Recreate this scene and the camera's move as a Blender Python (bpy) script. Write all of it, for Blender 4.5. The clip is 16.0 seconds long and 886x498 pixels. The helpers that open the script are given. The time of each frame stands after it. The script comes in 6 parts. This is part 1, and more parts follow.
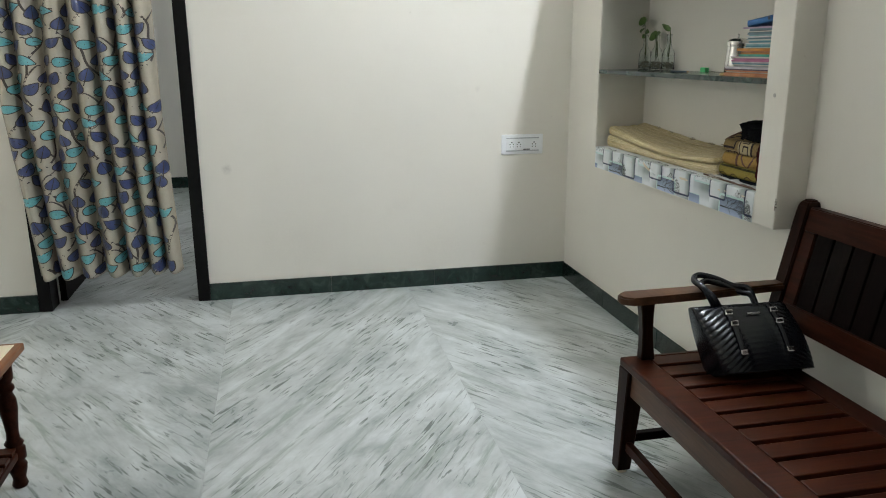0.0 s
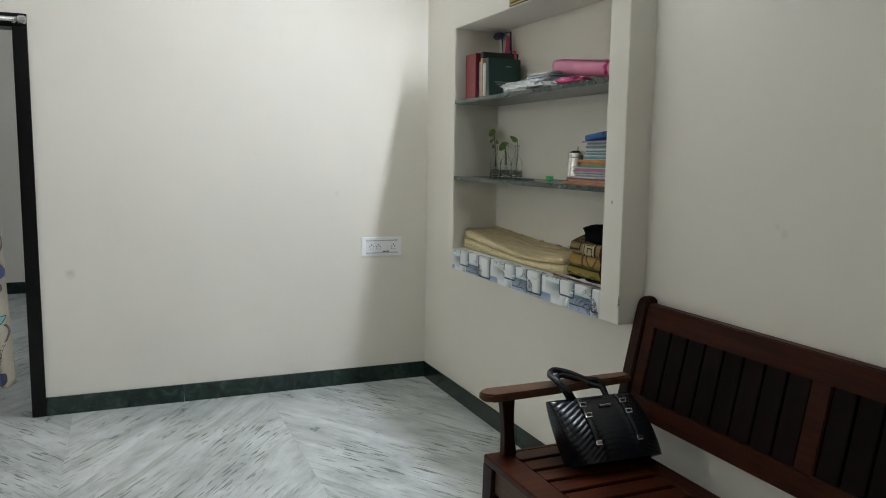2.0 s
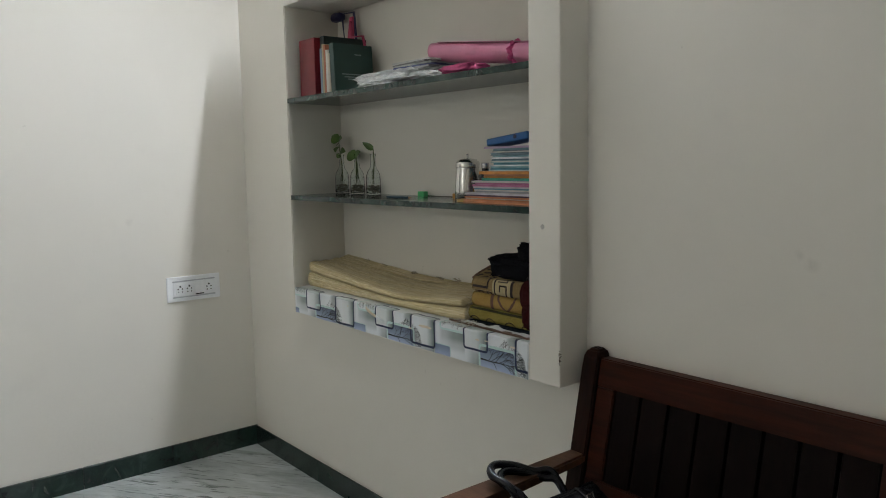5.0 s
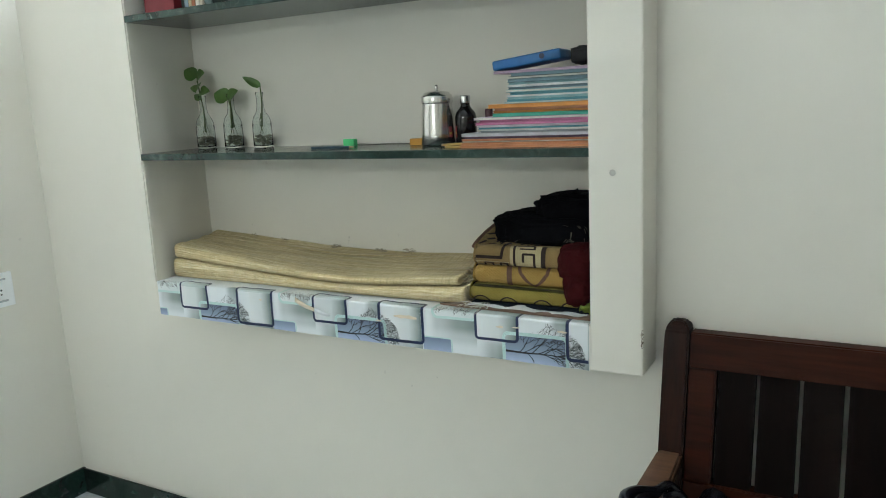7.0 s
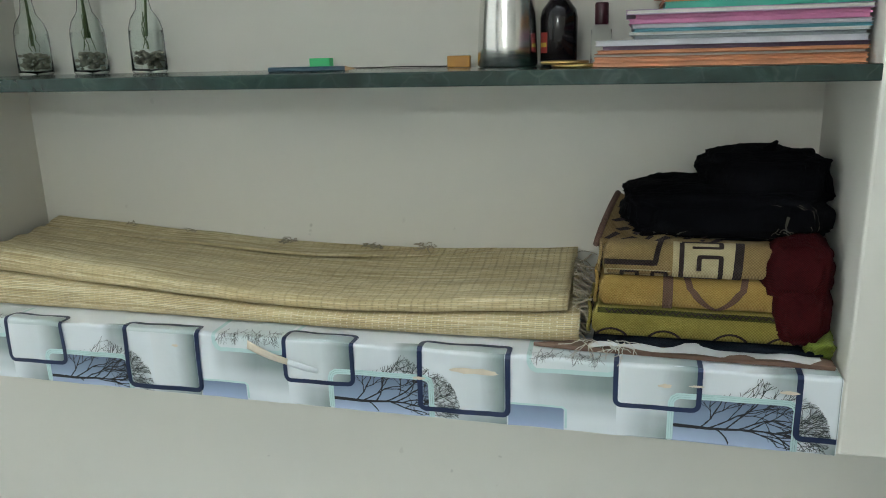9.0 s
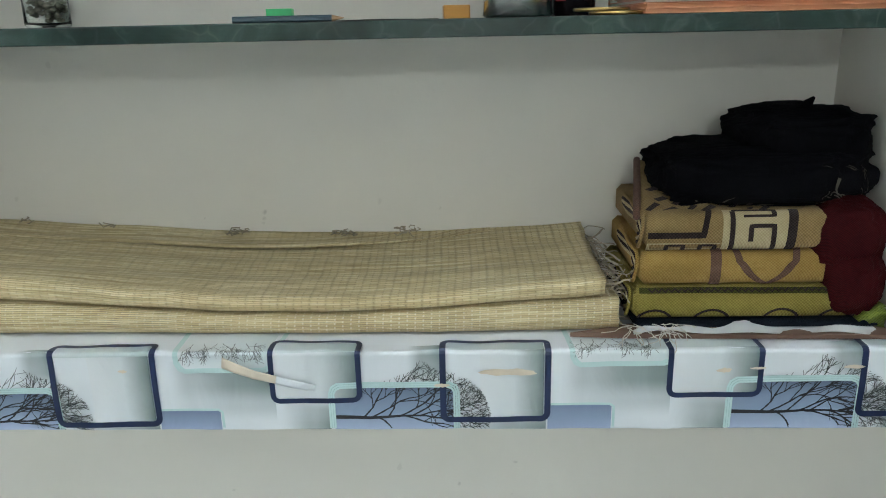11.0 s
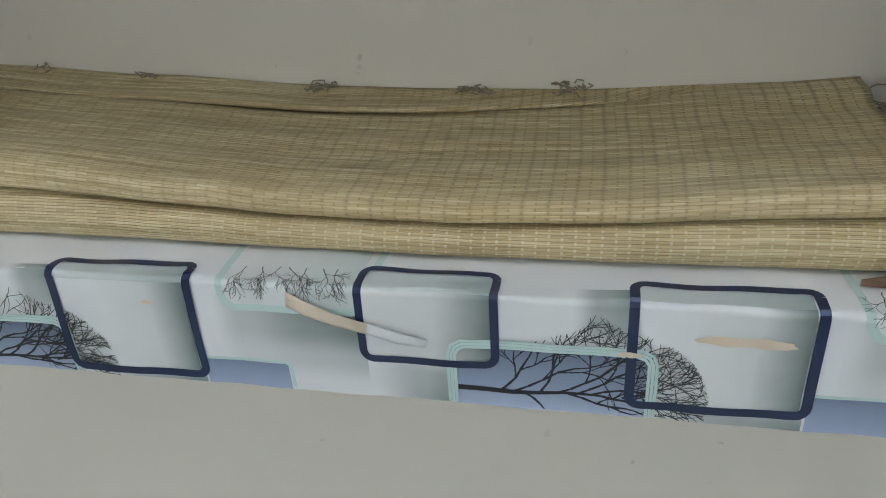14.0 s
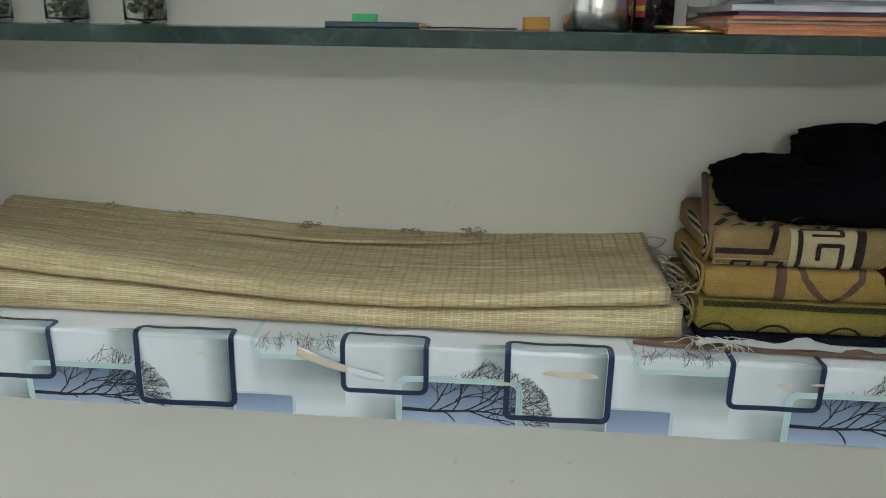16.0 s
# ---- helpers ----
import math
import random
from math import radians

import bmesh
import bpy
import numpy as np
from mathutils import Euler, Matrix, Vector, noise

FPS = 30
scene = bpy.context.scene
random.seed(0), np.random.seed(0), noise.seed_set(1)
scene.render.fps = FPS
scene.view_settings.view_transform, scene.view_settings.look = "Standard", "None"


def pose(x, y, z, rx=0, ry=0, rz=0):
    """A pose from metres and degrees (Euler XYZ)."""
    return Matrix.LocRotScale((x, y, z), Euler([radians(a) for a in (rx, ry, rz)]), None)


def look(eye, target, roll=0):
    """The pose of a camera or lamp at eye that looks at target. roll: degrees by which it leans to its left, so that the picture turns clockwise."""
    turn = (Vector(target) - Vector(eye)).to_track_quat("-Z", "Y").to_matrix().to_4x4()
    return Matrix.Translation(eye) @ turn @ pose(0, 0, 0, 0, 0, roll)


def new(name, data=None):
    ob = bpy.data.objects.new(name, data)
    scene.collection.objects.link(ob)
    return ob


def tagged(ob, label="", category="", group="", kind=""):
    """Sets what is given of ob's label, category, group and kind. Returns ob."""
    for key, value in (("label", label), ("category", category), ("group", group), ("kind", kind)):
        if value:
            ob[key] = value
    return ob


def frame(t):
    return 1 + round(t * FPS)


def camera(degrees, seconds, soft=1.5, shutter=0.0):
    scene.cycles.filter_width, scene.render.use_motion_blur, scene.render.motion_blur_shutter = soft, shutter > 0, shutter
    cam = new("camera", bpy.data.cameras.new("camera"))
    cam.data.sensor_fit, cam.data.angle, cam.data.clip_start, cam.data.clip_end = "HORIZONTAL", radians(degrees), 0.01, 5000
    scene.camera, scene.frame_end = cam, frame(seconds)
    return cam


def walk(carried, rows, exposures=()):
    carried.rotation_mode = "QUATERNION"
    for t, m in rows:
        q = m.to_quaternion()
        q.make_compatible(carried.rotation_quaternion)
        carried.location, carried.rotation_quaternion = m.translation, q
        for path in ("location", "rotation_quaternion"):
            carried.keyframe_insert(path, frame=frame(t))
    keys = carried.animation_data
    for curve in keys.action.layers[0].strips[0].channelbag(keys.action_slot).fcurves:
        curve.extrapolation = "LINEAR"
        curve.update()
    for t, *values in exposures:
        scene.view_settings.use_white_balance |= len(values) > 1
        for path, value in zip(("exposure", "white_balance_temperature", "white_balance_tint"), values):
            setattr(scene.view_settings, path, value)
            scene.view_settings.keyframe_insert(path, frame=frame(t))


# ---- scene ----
cam = camera(60.6, 16.0, soft=1.0)
PATH = [
    (0, (0.217, 0.443, 1.345), (0.621, 2.336, 0.84), -0.3),
    (0.5, (0.216, 0.434, 1.346), (0.828, 2.295, 0.944), 1.1),
    (1, (0.191, 0.412, 1.352), (0.87, 2.262, 1.014), 1.1),
    (1.5, (0.198, 0.4, 1.347), (0.932, 2.242, 1.084), 0.9),
    (2, (0.19, 0.409, 1.354), (0.962, 2.238, 1.112), 0.8),
    (2.5, (0.192, 0.41, 1.356), (0.984, 2.231, 1.121), 0.8),
    (3, (0.171, 0.435, 1.342), (0.974, 2.252, 1.111), 1.0),
    (3.5, (0.215, 0.573, 1.344), (1.014, 2.389, 1.093), 0.9),
    (4, (0.338, 0.794, 1.371), (1.14, 2.611, 1.141), 0.7),
    (4.5, (0.367, 1.031, 1.372), (1.219, 2.827, 1.145), 0.0),
    (4.7, (0.332, 1.114, 1.377), (1.342, 2.825, 1.148), -0.5),
    (6.8, (0.25, 2.102, 1.385), (1.951, 3.106, 1.067), -3.1),
    (7, (0.266, 2.182, 1.358), (1.975, 3.15, 0.98), -2.8),
    (7.5, (0.444, 2.397, 1.341), (2.143, 3.33, 0.848), -3.2),
    (8, (0.608, 2.602, 1.32), (2.371, 3.394, 0.807), -2.2),
    (8.5, (0.714, 2.818, 1.316), (2.538, 3.466, 0.811), -2.9),
    (8.7, (0.766, 2.875, 1.289), (2.611, 3.459, 0.783), -2.3),
    (10.8, (0.926, 3.163, 1.26), (2.848, 3.249, 0.713), -1.3),
    (11, (0.946, 3.189, 1.25), (2.861, 3.264, 0.678), -1.3),
    (11.5, (1.075, 3.246, 1.215), (2.899, 3.359, 0.402), -2.5),
    (12, (1.234, 3.272, 1.205), (3.04, 3.524, 0.383), -3.6),
    (12.5, (1.302, 3.286, 1.176), (3.042, 3.654, 0.262), -3.7),
    (13, (1.321, 3.275, 1.168), (3.048, 3.66, 0.235), -4.0),
    (13.5, (1.313, 3.262, 1.173), (3.035, 3.649, 0.233), -3.8),
    (14, (1.302, 3.253, 1.173), (3.018, 3.651, 0.226), -3.8),
    (14.5, (1.283, 3.257, 1.177), (3.0, 3.641, 0.226), -2.9),
    (15, (1.227, 3.255, 1.189), (2.949, 3.653, 0.254), -2.9),
    (15.5, (1.093, 3.266, 1.229), (2.901, 3.651, 0.466), -2.0),
    (16, (0.911, 3.234, 1.261), (2.821, 3.397, 0.691), 0.9),
]

EXPOSURES = [(0.0, 0.06, 6550, 12), (1.0, -0.13, 6450, 14), (2.5, -0.16, 6500, 13), (3.5, -0.14, 6520, 14), (4.0, -0.20, 6550, 14), (4.5, -0.42, 6550, 15), (4.7, -0.43, 6550, 15), (6.8, 0.48, 6100, 6), (7.5, 0.56, 6100, 6), (8.7, 0.52, 6050, 7), (10.8, 0.56, 5950, 9), (12.0, 0.38, 6100, 13), (13.0, 0.26, 6150, 15), (15.0, 0.20, 6150, 15), (15.5, 0.20, 6150, 14), (16.0, 0.34, 6100, 11)]
walk(cam, [(t, look(eye, target, roll)) for t, eye, target, roll in PATH], EXPOSURES)

# ---- world: a dim evening outside a closed room ----
world = bpy.data.worlds.new("evening")
scene.world = world
world.use_nodes = True
world.node_tree.nodes["Background"].inputs[0].default_value = (0.05, 0.07, 0.1, 1)
world.node_tree.nodes["Background"].inputs[1].default_value = 0.3

# ---- plan, in metres ----
FAR_Y, SIDE_X, BACK_Y, LEFT_X, CEIL_Z = 4.675, 1.878, -1.2, -2.7, 2.95
BOX_X = 1.770                       # front of the shelf niche
BOX_Y0, BOX_Y1 = 2.570, 4.075       # its two ends along the wall
NICHE_Y0, NICHE_Y1 = 2.683, 4.022
BOX_Z0, BOX_Z1 = 0.7755, 2.110
NICHE_BACK = 2.032
NICHE_FLARE = 0.028                # the niche opens wider towards its back at the far end
SILL_Z, SHELF2_Z, SHELF1_Z, NICHE_TOP = 0.876, 1.254, 1.640, 1.998
DOOR_X0, DOOR_X1, DOOR_Z = -1.030, -0.278, 1.945


# ---- materials ----
def nodes_of(name):
    m = bpy.data.materials.new(name)
    m.use_nodes = True
    t = m.node_tree
    return m, t, t.nodes["Principled BSDF"]


def link(t, a, b):
    t.links.new(a, b)


def noise_node(t, scale, detail=4.0, rough=0.55, vec=None, distortion=0.0):
    n = t.nodes.new("ShaderNodeTexNoise")
    n.inputs["Scale"].default_value, n.inputs["Detail"].default_value = scale, detail
    n.inputs["Roughness"].default_value, n.inputs["Distortion"].default_value = rough, distortion
    if vec is not None:
        link(t, vec, n.inputs["Vector"])
    return n


def ramp(t, fac, stops):
    r = t.nodes.new("ShaderNodeValToRGB")
    e = r.color_ramp.elements
    while len(e) < len(stops):
        e.new(0.5)
    for el, (p, c) in zip(e, stops):
        el.position, el.color = p, (*c, 1) if len(c) == 3 else c
    link(t, fac, r.inputs[0])
    return r


def blend(t, a, b, fac, mode="MIX"):
    n = t.nodes.new("ShaderNodeMix")
    n.data_type, n.blend_type = "RGBA", mode
    for sock, v in ((n.inputs[6], a), (n.inputs[7], b), (n.inputs[0], fac)):
        if hasattr(v, "links"):
            link(t, v, sock)
        elif isinstance(v, (int, float)):
            sock.default_value = v
        else:
            sock.default_value = (*v, 1)
    return n.outputs[2]


def calc(t, op, a, b=0.0, c=0.0):
    n = t.nodes.new("ShaderNodeMath")
    n.operation = op
    for sock, v in zip(n.inputs, (a, b, c)):
        if hasattr(v, "links"):
            link(t, v, sock)
        else:
            sock.default_value = v
    return n.outputs[0]


def bump(t, bsdf, height, strength, dist=0.002):
    b = t.nodes.new("ShaderNodeBump")
    b.inputs["Strength"].default_value, b.inputs["Distance"].default_value = strength, dist
    link(t, height, b.inputs["Height"])
    link(t, b.outputs[0], bsdf.inputs["Normal"])


def coords(t, kind="Object"):
    return t.nodes.new("ShaderNodeTexCoord").outputs[kind]


def mapped(t, vec, scale=(1, 1, 1), turn=(0, 0, 0), shift=(0, 0, 0)):
    m = t.nodes.new("ShaderNodeMapping")
    link(t, vec, m.inputs[0])
    m.inputs["Scale"].default_value, m.inputs["Location"].default_value = scale, shift
    m.inputs["Rotation"].default_value = [radians(a) for a in turn]
    return m.outputs[0]


def plain(name, colour, rough=0.5, metal=0.0, vary=0.12, scale=30.0, bumps=0.1, coat=0.0, spec=0.5):
    """A surface of one colour with mottling at two scales and a fine relief."""
    m, t, b = nodes_of(name)
    v = coords(t)
    n1, n2 = noise_node(t, scale, 5, vec=v), noise_node(t, scale * 0.12, 3, vec=v)
    s = calc(t, "ADD", calc(t, "MULTIPLY", n1.outputs[0], 0.6), calc(t, "MULTIPLY", n2.outputs[0], 0.4))
    lo, hi = [c * (1 - vary) for c in colour], [min(1, c * (1 + vary)) for c in colour]
    link(t, ramp(t, s, [(0.3, lo), (0.7, hi)]).outputs[0], b.inputs["Base Color"])
    b.inputs["Roughness"].default_value, b.inputs["Metallic"].default_value = rough, metal
    b.inputs["Coat Weight"].default_value = coat
    b.inputs["Specular IOR Level"].default_value = spec
    if bumps:
        bump(t, b, n1.outputs[0], bumps)
    return m


def make_wall(name, colour, stains=()):
    m, t, b = nodes_of(name)
    v = coords(t)
    big, mid, fine = noise_node(t, 0.9, 4, vec=v), noise_node(t, 7, 5, vec=v), noise_node(t, 160, 3, vec=v)
    base = ramp(t, big.outputs[0], [(0.3, [c * 0.94 for c in colour]), (0.7, colour)]).outputs[0]
    grime = ramp(t, mid.outputs[0], [(0.60, (0, 0, 0)), (0.80, (1, 1, 1))]).outputs[0]
    base = blend(t, base, [c * 0.90 for c in colour], calc(t, "MULTIPLY", grime, 0.35))
    spots = noise_node(t, 26, 2, vec=mapped(t, v, shift=(3, 1, 7)))
    dots = ramp(t, spots.outputs[0], [(0.765, (0, 0, 0)), (0.79, (1, 1, 1))]).outputs[0]
    base = blend(t, base, (0.50, 0.46, 0.40), calc(t, "MULTIPLY", dots, 0.25))
    for place, radius, depth in stains:
        d = t.nodes.new("ShaderNodeVectorMath")
        d.operation = "DISTANCE"
        link(t, blend(t, v, noise_node(t, 22, 4, vec=v).outputs["Color"], 0.03), d.inputs[0])
        d.inputs[1].default_value = [q * 0.97 + 0.015 for q in place]
        f = ramp(t, calc(t, "DIVIDE", d.outputs["Value"], radius), [(0.25, (1, 1, 1)), (1.0, (0, 0, 0))]).outputs[0]
        base = blend(t, base, (0.36, 0.33, 0.29), calc(t, "MULTIPLY", calc(t, "MULTIPLY", f, noise_node(t, 90, 3, vec=v).outputs[0]), depth))
    link(t, base, b.inputs["Base Color"])
    b.inputs["Roughness"].default_value = 0.62
    h = calc(t, "ADD", calc(t, "MULTIPLY", fine.outputs[0], 0.4), mid.outputs[0])
    bump(t, b, h, 0.12, 0.004)
    return m


def make_marble(name, angle, shift):
    """Pale grey-white marble: cloudy, with slanting soft bands and short grey-green dashes."""
    m, t, b = nodes_of(name)
    v = coords(t)
    slant = mapped(t, v, turn=(0, 0, angle), shift=shift)
    bands = noise_node(t, 1.1, 5, 0.62, mapped(t, slant, scale=(1.5, 5.0, 1.0)), 0.9)
    cloud = noise_node(t, 7.5, 6, 0.65, mapped(t, slant, scale=(0.7, 1.3, 1.0)), 0.6)
    streak = noise_node(t, 1.0, 3, 0.6, mapped(t, slant, scale=(6.5, 62.0, 1.0)), 0.35)
    long_ = noise_node(t, 1.0, 5, 0.65, mapped(t, slant, scale=(1.6, 19, 1)), 0.7)
    grain = noise_node(t, 120, 3, vec=v)
    tone = calc(t, "ADD", calc(t, "MULTIPLY", bands.outputs[0], 0.62), calc(t, "MULTIPLY", cloud.outputs[0], 0.38))
    col = ramp(t, tone, [(0.36, (0.26, 0.29, 0.285)), (0.49, (0.44, 0.47, 0.465)), (0.62, (0.60, 0.63, 0.63))]).outputs[0]
    patch = ramp(t, noise_node(t, 2.1, 4, vec=mapped(t, v, shift=(4, 2, 0))).outputs[0], [(0.41, (0, 0, 0)), (0.57, (1, 1, 1))]).outputs[0]
    dash = ramp(t, streak.outputs[0], [(0.57, (0, 0, 0)), (0.615, (1, 1, 1))]).outputs[0]
    vein = ramp(t, long_.outputs[0], [(0.55, (0, 0, 0)), (0.66, (1, 1, 1))]).outputs[0]
    col = blend(t, col, (0.26, 0.30, 0.27), calc(t, "MULTIPLY", vein, calc(t, "MULTIPLY", cloud.outputs[0], 1.7)))
    col = blend(t, col, (0.085, 0.11, 0.095), calc(t, "MULTIPLY", calc(t, "MULTIPLY", dash, patch), 0.95))
    col = blend(t, col, (0.55, 0.55, 0.52), calc(t, "MULTIPLY", grain.outputs[0], 0.10))
    link(t, col, b.inputs["Base Color"])
    rough = calc(t, "ADD", 0.22, calc(t, "MULTIPLY", cloud.outputs[0], 0.16))
    link(t, rough, b.inputs["Roughness"])
    b.inputs["Specular IOR Level"].default_value = 0.45
    bump(t, b, grain.outputs[0], 0.03)
    return m


def make_green_stone(name, vein=0.5, tone=1.0):
    m, t, b = nodes_of(name)
    v = coords(t)
    n = noise_node(t, 14, 6, 0.62, v, 0.8)
    vor = t.nodes.new("ShaderNodeTexVoronoi")
    vor.feature = "DISTANCE_TO_EDGE"
    vor.inputs["Scale"].default_value = 16
    warp = blend(t, v, noise_node(t, 9, 3, vec=v).outputs["Color"], 0.12)
    link(t, warp, vor.inputs["Vector"])
    veins = ramp(t, vor.outputs["Distance"], [(0.0, (1, 1, 1)), (0.035, (0, 0, 0))]).outputs[0]
    col = ramp(t, n.outputs[0], [(p, [q * tone for q in c]) for p, c in ((0.30, (0.008, 0.021, 0.017)), (0.55, (0.020, 0.046, 0.037)), (0.75, (0.06, 0.105, 0.085)))]).outputs[0]
    col = blend(t, col, (0.26, 0.33, 0.29), calc(t, "MULTIPLY", calc(t, "MULTIPLY", veins, n.outputs[0]), vein))
    link(t, col, b.inputs["Base Color"])
    b.inputs["Roughness"].default_value = 0.18
    bump(t, b, n.outputs[0], 0.04)
    return m


def make_wood(name, dark, light, rough=0.36, along="Y", coat=0.06, spec=0.2):
    m, t, b = nodes_of(name)
    v = coords(t)
    sc = {"X": (1.5, 22, 22), "Y": (22, 1.5, 22), "Z": (22, 22, 1.5)}[along]
    w = mapped(t, v, scale=sc)
    g1, g2 = noise_node(t, 1.6, 5, 0.6, w, 1.0), noise_node(t, 7.0, 4, 0.6, w, 0.3)
    s = calc(t, "ADD", calc(t, "MULTIPLY", g1.outputs[0], 0.65), calc(t, "MULTIPLY", g2.outputs[0], 0.35))
    col = ramp(t, s, [(0.32, dark), (0.68, light)]).outputs[0]
    wear = ramp(t, noise_node(t, 11, 5, vec=v).outputs[0], [(0.62, (0, 0, 0)), (0.80, (1, 1, 1))]).outputs[0]
    col = blend(t, col, [c * 1.5 for c in light], calc(t, "MULTIPLY", wear, 0.25))
    link(t, col, b.inputs["Base Color"])
    b.inputs["Roughness"].default_value = rough
    b.inputs["Coat Weight"].default_value, b.inputs["Coat Roughness"].default_value = coat, 0.2
    b.inputs["Specular IOR Level"].default_value = spec
    bump(t, b, g2.outputs[0], 0.10, 0.001)
    return m


STAINS = [((-0.076, 4.675, 0.733), 0.032, 0.6), ((1.325, 4.675, 1.14), 0.02, 0.25), ((1.878, 1.972, 1.154), 0.02, 0.35), ((1.878, 2.0, 1.17), 0.012, 0.3), ((2.032, 3.498, 0.984), 0.0045, 0.9), ((2.032, 3.499, 0.974), 0.0045, 0.9), ((2.032, 3.4995, 0.966), 0.0045, 0.8), ((2.032, 3.441, 0.990), 0.004, 0.5), ((2.032, 3.586, 0.977), 0.003, 0.6), ((2.032, 3.232, 0.986), 0.003, 0.6), ((1.878, 3.129, 0.662), 0.0035, 0.6), ((1.878, 3.214, 0.625), 0.003, 0.6), ((1.878, 3.535, 0.618), 0.003, 0.6), ((2.032, 3.325, 1.0), 0.005, 0.5), ((0.25, 4.675, 0.30), 0.25, 0.14), ((1.1, 4.675, 0.2), 0.3, 0.12)]
WALL = make_wall("cream wall paint", (0.80, 0.765, 0.69), STAINS)
CEILING = make_wall("white ceiling paint", (0.84, 0.83, 0.80))
MARBLE_A, MARBLE_B = make_marble("marble veined one way", 55, (0, 0, 0)), make_marble("marble veined other way", -55, (2, 5, 0))
GREEN_STONE, SKIRTING = make_green_stone("dark green veined stone", 0.12, 0.85), make_green_stone("dark green polished stone", 0.03, 0.62)
GROUT = plain("grey grout", (0.30, 0.31, 0.30), 0.8)
TEAK = make_wood("red brown teak", (0.013, 0.0031, 0.0014), (0.040, 0.0096, 0.0038), 0.40, "Y", 0.0, 0.08)
TEAK_X = make_wood("red brown teak slats", (0.016, 0.0036, 0.0014), (0.060, 0.0138, 0.0046), 0.32, "X", 0.02, 0.11)
# dark wood taken near black, so its colour also holds the bench's shade
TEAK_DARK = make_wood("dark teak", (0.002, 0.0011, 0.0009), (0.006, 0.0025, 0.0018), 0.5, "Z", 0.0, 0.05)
TEAK_POST = make_wood("brown teak posts", (0.008, 0.0026, 0.0015), (0.024, 0.0075, 0.0038), 0.42, "Z", 0.0, 0.10)
TEAK_PALE = make_wood("worn brown teak", (0.045, 0.020, 0.010), (0.11, 0.052, 0.027), 0.4)
FRAME_BLACK = plain("black brown door paint", (0.006, 0.0055, 0.0055), 0.4, vary=0.3, spec=0.15)


# ---- mesh helpers ----
def finish(ob, smooth=False):
    if smooth:
        for p in ob.data.polygons:
            p.use_smooth = True
    return ob


def mesh_of(name, bm, material):
    me = bpy.data.meshes.new(name)
    bmesh.ops.recalc_face_normals(bm, faces=bm.faces)
    bm.to_mesh(me)
    bm.free()
    me.materials.append(material)
    return me


def part(name, bm, material, parent=None, label="", smooth=False):
    ob = new(name, mesh_of(name, bm, material))
    if parent is not None:
        ob.parent = parent
    if label:
        ob["label"] = label
    return finish(ob, smooth)


def thing(name, m, label, category, group=""):
    ob = new(name)
    ob.empty_display_size = 0.1
    ob.matrix_world = m
    return tagged(ob, label, category, group)


def add_box(bm, x0, x1, y0, y1, z0, z1, bevel=0.0, seg=2):
    r = bmesh.ops.create_cube(bm, size=1, matrix=Matrix.LocRotScale(((x0 + x1) / 2, (y0 + y1) / 2, (z0 + z1) / 2), None, (x1 - x0, y1 - y0, z1 - z0)))
    if bevel:
        edges = {e for v in r["verts"] for e in v.link_edges}
        bmesh.ops.bevel(bm, geom=list(edges), offset=bevel, segments=seg, affect="EDGES", profile=0.5)


def box_bm(*a, **k):
    bm = bmesh.new()
    add_box(bm, *a, **k)
    return bm


def prism(bm, ring, axis_shift):
    """A closed solid from a planar ring of points, pushed along axis_shift."""
    a = [bm.verts.new(p) for p in ring]
    b = [bm.verts.new(Vector(p) + Vector(axis_shift)) for p in ring]
    bm.faces.new(a)
    bm.faces.new(b[::-1])
    n = len(ring)
    for i in range(n):
        bm.faces.new((a[i], a[(i + 1) % n], b[(i + 1) % n], b[i]))


def lathe(profile, steps=24):
    """A turned solid from (radius, height) pairs."""
    bm = bmesh.new()
    rings = []
    for r, z in profile:
        rings.append([bm.verts.new((r * math.cos(2 * math.pi * k / steps), r * math.sin(2 * math.pi * k / steps), z)) for k in range(steps)])
    for a, b in zip(rings, rings[1:]):
        for k in range(steps):
            bm.faces.new((a[k], a[(k + 1) % steps], b[(k + 1) % steps], b[k]))
    if profile[0][0] > 1e-5:
        bm.faces.new(rings[0][::-1])
    if profile[-1][0] > 1e-5:
        bm.faces.new(rings[-1])
    bmesh.ops.remove_doubles(bm, verts=bm.verts, dist=1e-6)
    return bm


def sweep(bm, path, radius, sides=8, flat=1.0):
    """A tube along points; radius may be a list. flat squeezes the section."""
    pts = [Vector(p) for p in path]
    rad = radius if isinstance(radius, (list, tuple)) else [radius] * len(pts)
    rings, up = [], Vector((0, 0, 1))
    for i, p in enumerate(pts):
        d = (pts[min(i + 1, len(pts) - 1)] - pts[max(i - 1, 0)]).normalized()
        s = d.cross(up)
        if s.length < 0.05:
            s = d.cross(Vector((0, 1, 0)))
        s.normalize()
        u = s.cross(d).normalized()
        rings.append([bm.verts.new(p + (s * math.cos(2 * math.pi * k / sides) + u * flat * math.sin(2 * math.pi * k / sides)) * rad[i]) for k in range(sides)])
    for a, b in zip(rings, rings[1:]):
        for k in range(sides):
            bm.faces.new((a[k], a[(k + 1) % sides], b[(k + 1) % sides], b[k]))
    bm.faces.new(rings[0][::-1])
    bm.faces.new(rings[-1])


